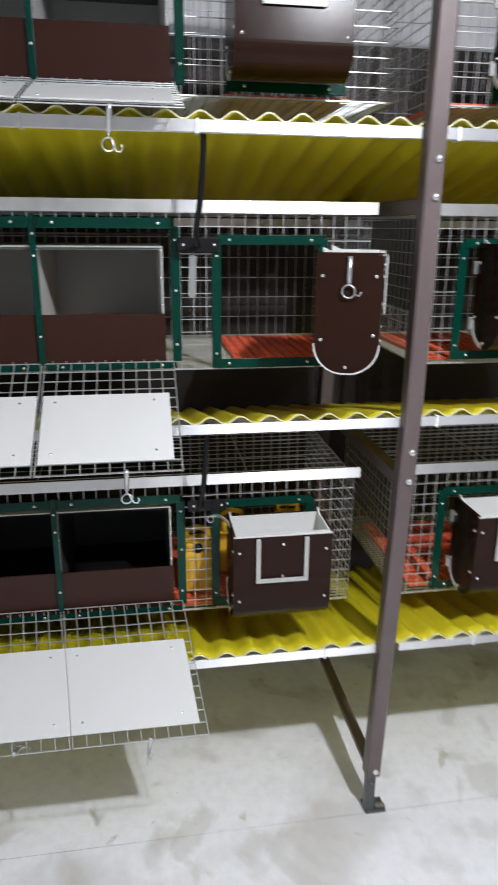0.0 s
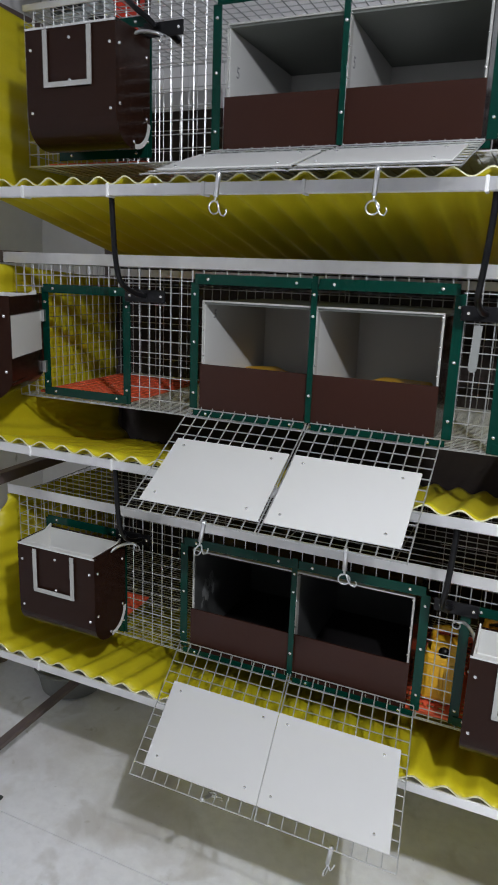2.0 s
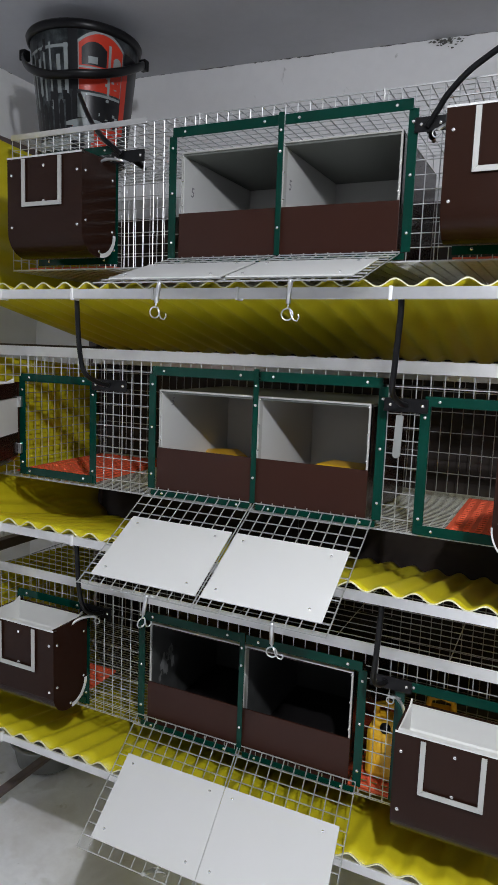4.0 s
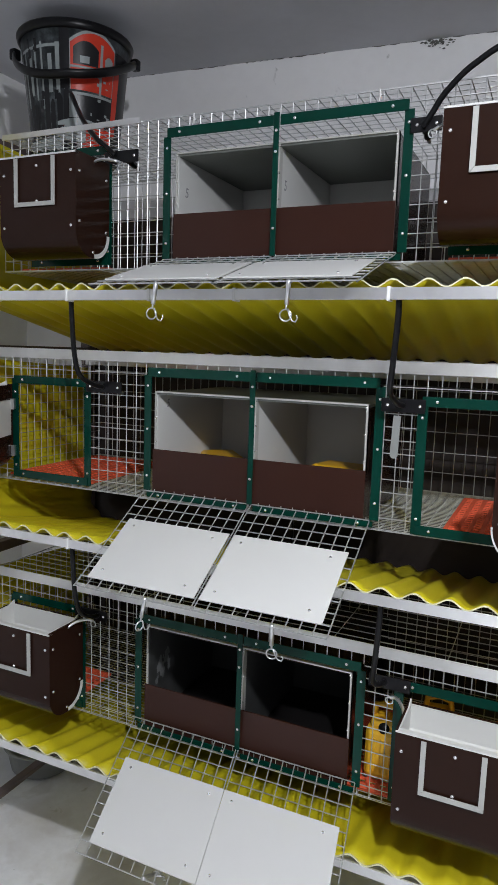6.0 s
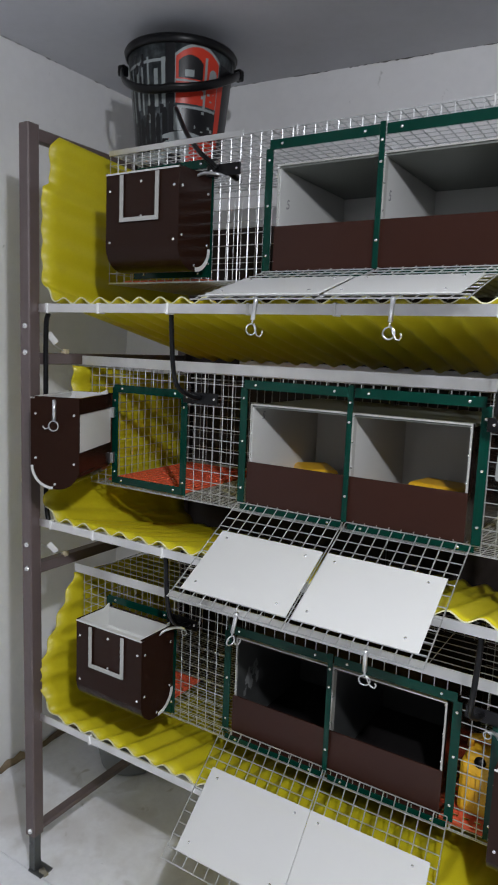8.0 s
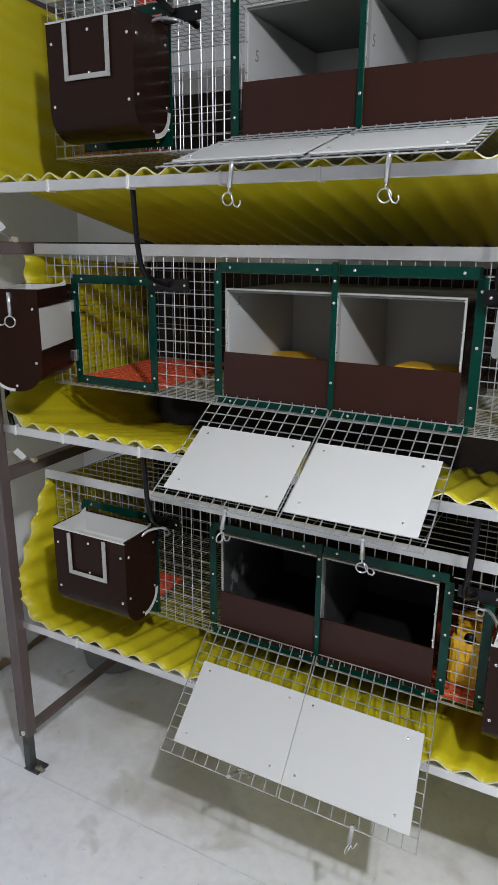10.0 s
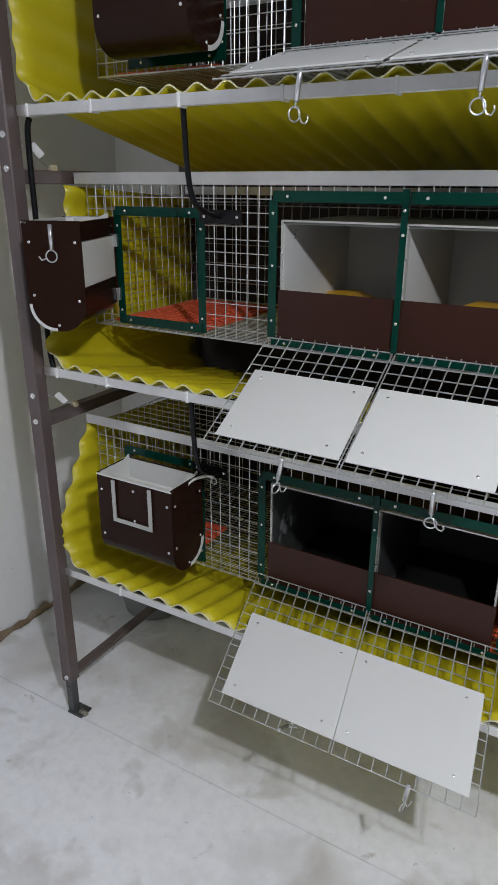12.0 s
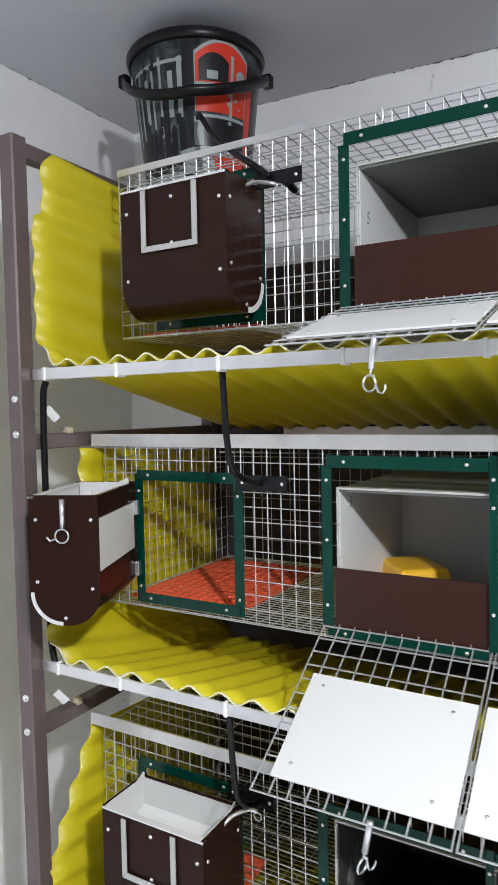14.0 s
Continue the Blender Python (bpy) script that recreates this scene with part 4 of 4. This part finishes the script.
for q in (handle[0], handle[-1]):
    part("handle_ear", Mesh().box(q[0] - 0.011, q[0] + 0.011, q[1] - 0.011, q[1] + 0.011, q[2] - 0.014, q[2] + 0.014, 0.004), M_BLACK, bucket)
C = 41
rnd = random.Random(4)
for a in range(-78, -6, 9):
    part("print_column", shell(Mesh(), C + a, C + a + rnd.uniform(2, 5), 0.10 + rnd.uniform(0, 0.05), 0.27 - rnd.uniform(0, 0.05), 0.0009, 3), M_PRINT_LIGHT, bucket, "pale printed column")
for a in range(-72, -10, 8):
    part("print_dark_shape", shell(Mesh(), C + a, C + a + rnd.uniform(4, 7), 0.045, 0.10 + rnd.uniform(0, 0.05), 0.0012, 4, bow=0.012), M_PRINT_DARK, bucket)
for j in range(26):
    a, z = rnd.uniform(-76, -12), rnd.uniform(0.04, 0.25)
    part("print_dark_shape", shell(Mesh(), C + a, C + a + rnd.uniform(1.5, 5), z, z + rnd.uniform(0.008, 0.035), 0.0016, 3), M_PRINT_DARK, bucket)
for j in range(12):
    a, z = rnd.uniform(-8, 38), rnd.uniform(0.08, 0.23)
    part("print_glint", shell(Mesh(), C + a, C + a + rnd.uniform(1, 4), z, z + rnd.uniform(0.002, 0.008), 0.0021, 3), M_PRINT_LIGHT, bucket)
part("print_ledge", shell(Mesh(), C - 75, C - 12, 0.245, 0.252, 0.0012, 8), M_PRINT_LIGHT, bucket)
part("print_pavement", shell(Mesh(), C - 80, C - 18, 0.012, 0.035, 0.0009, 8), M_PRINT_LIGHT, bucket)
part("print_dark_column", shell(Mesh(), C - 19, C - 9, 0.150, 0.285, 0.0014, 4), M_PRINT_DARK, bucket)
part("print_outline", shell(Mesh(), C - 9, C + 43, 0.150, 0.262, 0.0005, 12, bow=0.027), M_PRINT_LIGHT, bucket)
part("print_red_cab", shell(Mesh(), C - 8, C + 42, 0.150, 0.256, 0.0009, 12, bow=0.026), M_PRINT_RED, bucket, "printed red vehicle cab")
part("print_window", shell(Mesh(), C - 5, C + 22, 0.208, 0.246, 0.0015, 8, bow=0.016), M_PRINT_DARK, bucket)
part("print_glint", shell(Mesh(), C + 2, C + 12, 0.212, 0.228, 0.0018, 4), M_PRINT_LIGHT, bucket)
part("print_window", shell(Mesh(), C + 30, C + 40, 0.200, 0.232, 0.0015, 4, bow=0.008), M_PRINT_LIGHT, bucket)
part("print_pillar", shell(Mesh(), C + 24, C + 27, 0.145, 0.262, 0.0016, 3), M_PRINT_LIGHT, bucket)
part("print_sill", shell(Mesh(), C - 8, C + 24, 0.200, 0.205, 0.0016, 6), M_PRINT_LIGHT, bucket)
part("print_grille", shell(Mesh(), C - 10, C + 44, 0.070, 0.145, 0.0009, 12), M_PRINT_DARK, bucket)
part("print_panel", shell(Mesh(), C - 10, C - 1, 0.085, 0.14, 0.0015, 4), M_PRINT_LIGHT, bucket)
part("print_stripe", shell(Mesh(), C - 6, C + 42, 0.139, 0.145, 0.0015, 10), M_PRINT_LIGHT, bucket)
part("print_bonnet", shell(Mesh(), C - 20, C + 44, 0.010, 0.070, 0.0009, 12, bow=0.010), M_PRINT_RED, bucket)
part("print_light_body", shell(Mesh(), C - 22, C + 10, 0.028, 0.058, 0.0014, 8, bow=0.012), M_PRINT_LIGHT, bucket)
part("print_dark_shape", shell(Mesh(), C - 20, C + 6, 0.008, 0.030, 0.0018, 8), M_PRINT_DARK, bucket)
part("print_bumper", shell(Mesh(), C - 24, C + 30, 0.066, 0.074, 0.0020, 12, bow=0.010), M_PRINT_LIGHT, bucket)
part("print_bumper", shell(Mesh(), C - 26, C + 6, 0.040, 0.045, 0.0020, 10, bow=0.008), M_PRINT_LIGHT, bucket)
part("print_red_side", shell(Mesh(), C + 43, C + 52, 0.06, 0.22, 0.0011, 4), M_PRINT_RED, bucket)
part("print_dark_side", shell(Mesh(), C + 45, C + 75, 0.02, 0.26, 0.0009, 8), M_PRINT_DARK, bucket)
bucket.matrix_basis = pose(*BUCKET)

# ---------------------------------------------------------------- small things
M_BEIGE = material("beige_plastic", (0.52, 0.45, 0.30), 0.5, 0.0, stain=0.3, stain_scale=60)
for z in (0.885, 1.418):
    tag = part("paper_tag", Mesh().box(-0.0075, 0.0075, -0.0006, 0.0006, -0.015, 0.015), M_TAG)
    tagged(tag, "small white paper tag wired to the rack's side tube", "tag", "paper tags")
    tag.matrix_basis = pose(-PX + 0.024, 0.036, z + 0.008, 12, -38, 35)
    w = part("wire_scrap", Mesh().tube([(-0.004, -0.048, 0.052), (0.0, -0.02, 0.034), (0.0, 0.0, 0.022), (0.002, 0.028, 0.006), (0.002, 0.05, -0.004)], 0.0026, 6).box(-0.004, 0.012, 0.034, 0.05, -0.007, 0.006, 0.003, mi=1), [M_ZINC, M_BEIGE])
    tagged(w, "slanting tie wire with a beige knot on the side tube", "wire", "tie wire scraps")
    w.matrix_basis = pose(-PX + 0.004, 0.05, z - 0.024)

strap = Mesh()
ring = [(0.0075 * math.cos(k * math.pi / 8), -0.034 + 0.0075 * math.sin(k * math.pi / 8)) for k in range(8, 17)] + [(0.007, 0.040), (-0.007, 0.040)]
q = len(ring)
strap.add([(u, y, v) for y in (-0.0012, 0.0012) for u, v in ring], [tuple(range(q)), tuple(range(q, 2 * q))] + [(k, (k + 1) % q, q + (k + 1) % q, q + k) for k in range(q)])
strap = part("plastic_strap", strap, M_GREY)
tagged(strap, "white plastic strap with rounded end hanging on the cage front", "strap")
strap.matrix_basis = pose(0.333, TIERS["middle"][3] - 0.005, 1.243, 0, 2, 0)

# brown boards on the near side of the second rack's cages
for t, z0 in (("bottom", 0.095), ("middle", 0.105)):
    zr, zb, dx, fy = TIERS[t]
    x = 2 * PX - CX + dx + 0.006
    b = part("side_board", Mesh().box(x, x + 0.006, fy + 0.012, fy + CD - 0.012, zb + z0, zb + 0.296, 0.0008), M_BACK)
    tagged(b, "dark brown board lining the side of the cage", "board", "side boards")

basin = thing("basin", "dark grey round plastic basin on the floor under the rack", "basin")
n = 32
rings = [(0.0, 0.0), (0.085, 0.0), (0.10, 0.01), (0.115, 0.085), (0.125, 0.09), (0.125, 0.094), (0.110, 0.09), (0.095, 0.014), (0.0, 0.012)]
m = Mesh().add([(r * math.cos(2 * math.pi * k / n), r * math.sin(2 * math.pi * k / n), z) for r, z in rings for k in range(n)],
               [(i * n + k, i * n + (k + 1) % n, (i + 1) * n + (k + 1) % n, (i + 1) * n + k) for i in range(len(rings) - 1) for k in range(n)], 0, True)
part("bowl", m, M_GREY, basin)
basin.matrix_basis = pose(-0.86, 0.50, 0.0)

# mortar fillet along the foot of the left wall
M_MORTAR = material("dirty_mortar", (0.36, 0.28, 0.19), 0.85, 0.0, stain=0.95, stain_scale=9, stain_colour=(0.13, 0.075, 0.035), grain=0.4, grain_scale=60, bump=0.6, bump_scale=50)
rnd = random.Random(9)
verts, faces, k = [], [], 60
for i in range(k + 1):
    y = -0.9 + 1.65 * i / k
    a, b = 0.010 + rnd.uniform(-0.005, 0.010), 0.022 + rnd.uniform(-0.010, 0.012)
    verts += [(WALL_L - 0.002, y, 0.0), (WALL_L + a, y, 0.001), (WALL_L + a * 0.45, y, b * 0.4), (WALL_L + 0.005, y, b)]
for i in range(k):
    for j in range(3):
        faces.append((i * 4 + j, i * 4 + j + 1, i * 4 + j + 5, i * 4 + j + 4))
tagged(part("baseboard", Mesh().add(verts, faces, 0, True), M_MORTAR), "rough stained mortar fillet at the wall's foot", "baseboard", kind="structure")

# chipped plaster below the ceiling
M_CHIP = material("bare_plaster", (0.13, 0.128, 0.12), 0.9, 0.0, stain=0.6, stain_scale=40, grain=0.5, grain_scale=120)
chips = Mesh()
rnd = random.Random(3)
for i in range(60):
    cx, cz = 0.235 + rnd.gauss(0, 0.020), CEIL - 0.003 - abs(rnd.gauss(0, 0.008))
    r = rnd.uniform(0.001, 0.0055)
    ring = [(cx + r * rnd.uniform(0.6, 1.5) * math.cos(q), WALL_B + SKEW * (cx + 0.5) - 0.0025, cz + r * 0.55 * rnd.uniform(0.6, 1.3) * math.sin(q)) for q in [2 * math.pi * j / 9 for j in range(9)]]
    chips.add([(cx, WALL_B + SKEW * (cx + 0.5) - 0.0025, cz)] + ring, [(0, 1 + j, 1 + (j + 1) % 9) for j in range(9)])
tagged(part("plaster_chip", chips, M_CHIP), "dark patch of chipped plaster just below the ceiling", "plaster", kind="structure")

# open joint between walls and ceiling
rnd = random.Random(12)
joint = Mesh()
x = -0.95
while x < 0.75:
    w, h = rnd.uniform(0.008, 0.05), rnd.uniform(0.0012, 0.0040)
    y0 = WALL_B + SKEW * (x + 0.5)
    joint.add([(x, y0 - 0.002, CEIL - h * 0.4), (x + w * 0.5, y0 + SKEW * w * 0.5 - 0.002, CEIL - h), (x + w, y0 + SKEW * w - 0.002, CEIL - h * 0.3), (x + w, y0 + SKEW * w - 0.002, CEIL - 0.0004), (x, y0 - 0.002, CEIL - 0.0004)], [(0, 1, 2, 3, 4)])
    x += w + (rnd.uniform(0.0, 0.012) if rnd.random() < 0.7 else rnd.uniform(0.03, 0.09))
y = -0.45
while y < 0.66:
    w, h = rnd.uniform(0.008, 0.04), rnd.uniform(0.0012, 0.0035)
    x0 = WALL_L + LEAN_L + 0.002
    joint.add([(x0, y, CEIL - h * 0.4), (x0, y + w * 0.5, CEIL - h), (x0, y + w, CEIL - h * 0.3), (x0, y + w, CEIL - 0.0004), (x0, y, CEIL - 0.0004)], [(0, 1, 2, 3, 4)])
    y += w + rnd.uniform(0.01, 0.10)
tagged(part("joint_crack", joint, M_CHIP), "thin ragged crack where walls meet the ceiling", "crack", kind="structure")

# cable tie tails on the top cage's edge
for x in (-0.15, 0.24):
    t = part("cable_tie", Mesh().tube(bezier([(0, 0, 0), (0.003, -0.004, 0.010), (0.0, 0.0, 0.022)], 4), 0.0018, 6), M_TIE)
    tagged(t, "white cable tie tail on the mesh edge", "cable tie", "loose cable ties")
    t.matrix_basis = pose(x + 0.02, TIERS["top"][3] - 0.003, TIERS["top"][1] + 0.29)

# handwritten digits inside the top nest box
M_INK = material("pencil_ink", (0.24, 0.24, 0.25), 0.7)
for x in (BOX_ENDS["top"][0] + 0.0053, DIVIDERS["top"] + 0.0028):
    cu = bpy.data.curves.new("digit", "FONT")
    cu.body, cu.size, cu.extrude = "5", 0.030, 0.0002
    cu.shear = 0.15
    cu.materials.append(M_INK)
    d = new("digit", cu)
    d.matrix_basis = pose(TIERS["top"][2] + x, TIERS["top"][3] + 0.035, TIERS["top"][1] + 0.155, 90, 0, 90)
    tagged(d, "handwritten digit 5 on the white nest wall", "writing", "handwritten digits")

cu = bpy.data.curves.new("digit", "FONT")
cu.body, cu.size, cu.extrude, cu.shear = "5", 0.026, 0.0002, 0.2
cu.materials.append(M_INK)
d = new("digit", cu)
d.matrix_basis = pose(TIERS["middle"][2] + BOX_ENDS["middle"][0] + 0.0053, TIERS["middle"][3] + 0.045, TIERS["middle"][1] + 0.205, 90, 0, 90)
tagged(d, "handwritten digit 5 on the white nest wall", "writing", "handwritten digits")

# ---------------------------------------------------------------- lamp
lamp = thing("ceiling_lamp", "small white ceiling lamp holder lighting the rack", "lamp")
part("holder", Mesh().tube([(0, 0, 0.05), (0, 0, CEIL - LAMP[2])], 0.022, 20), M_TIE, lamp)
lamp.matrix_basis = pose(*LAMP)
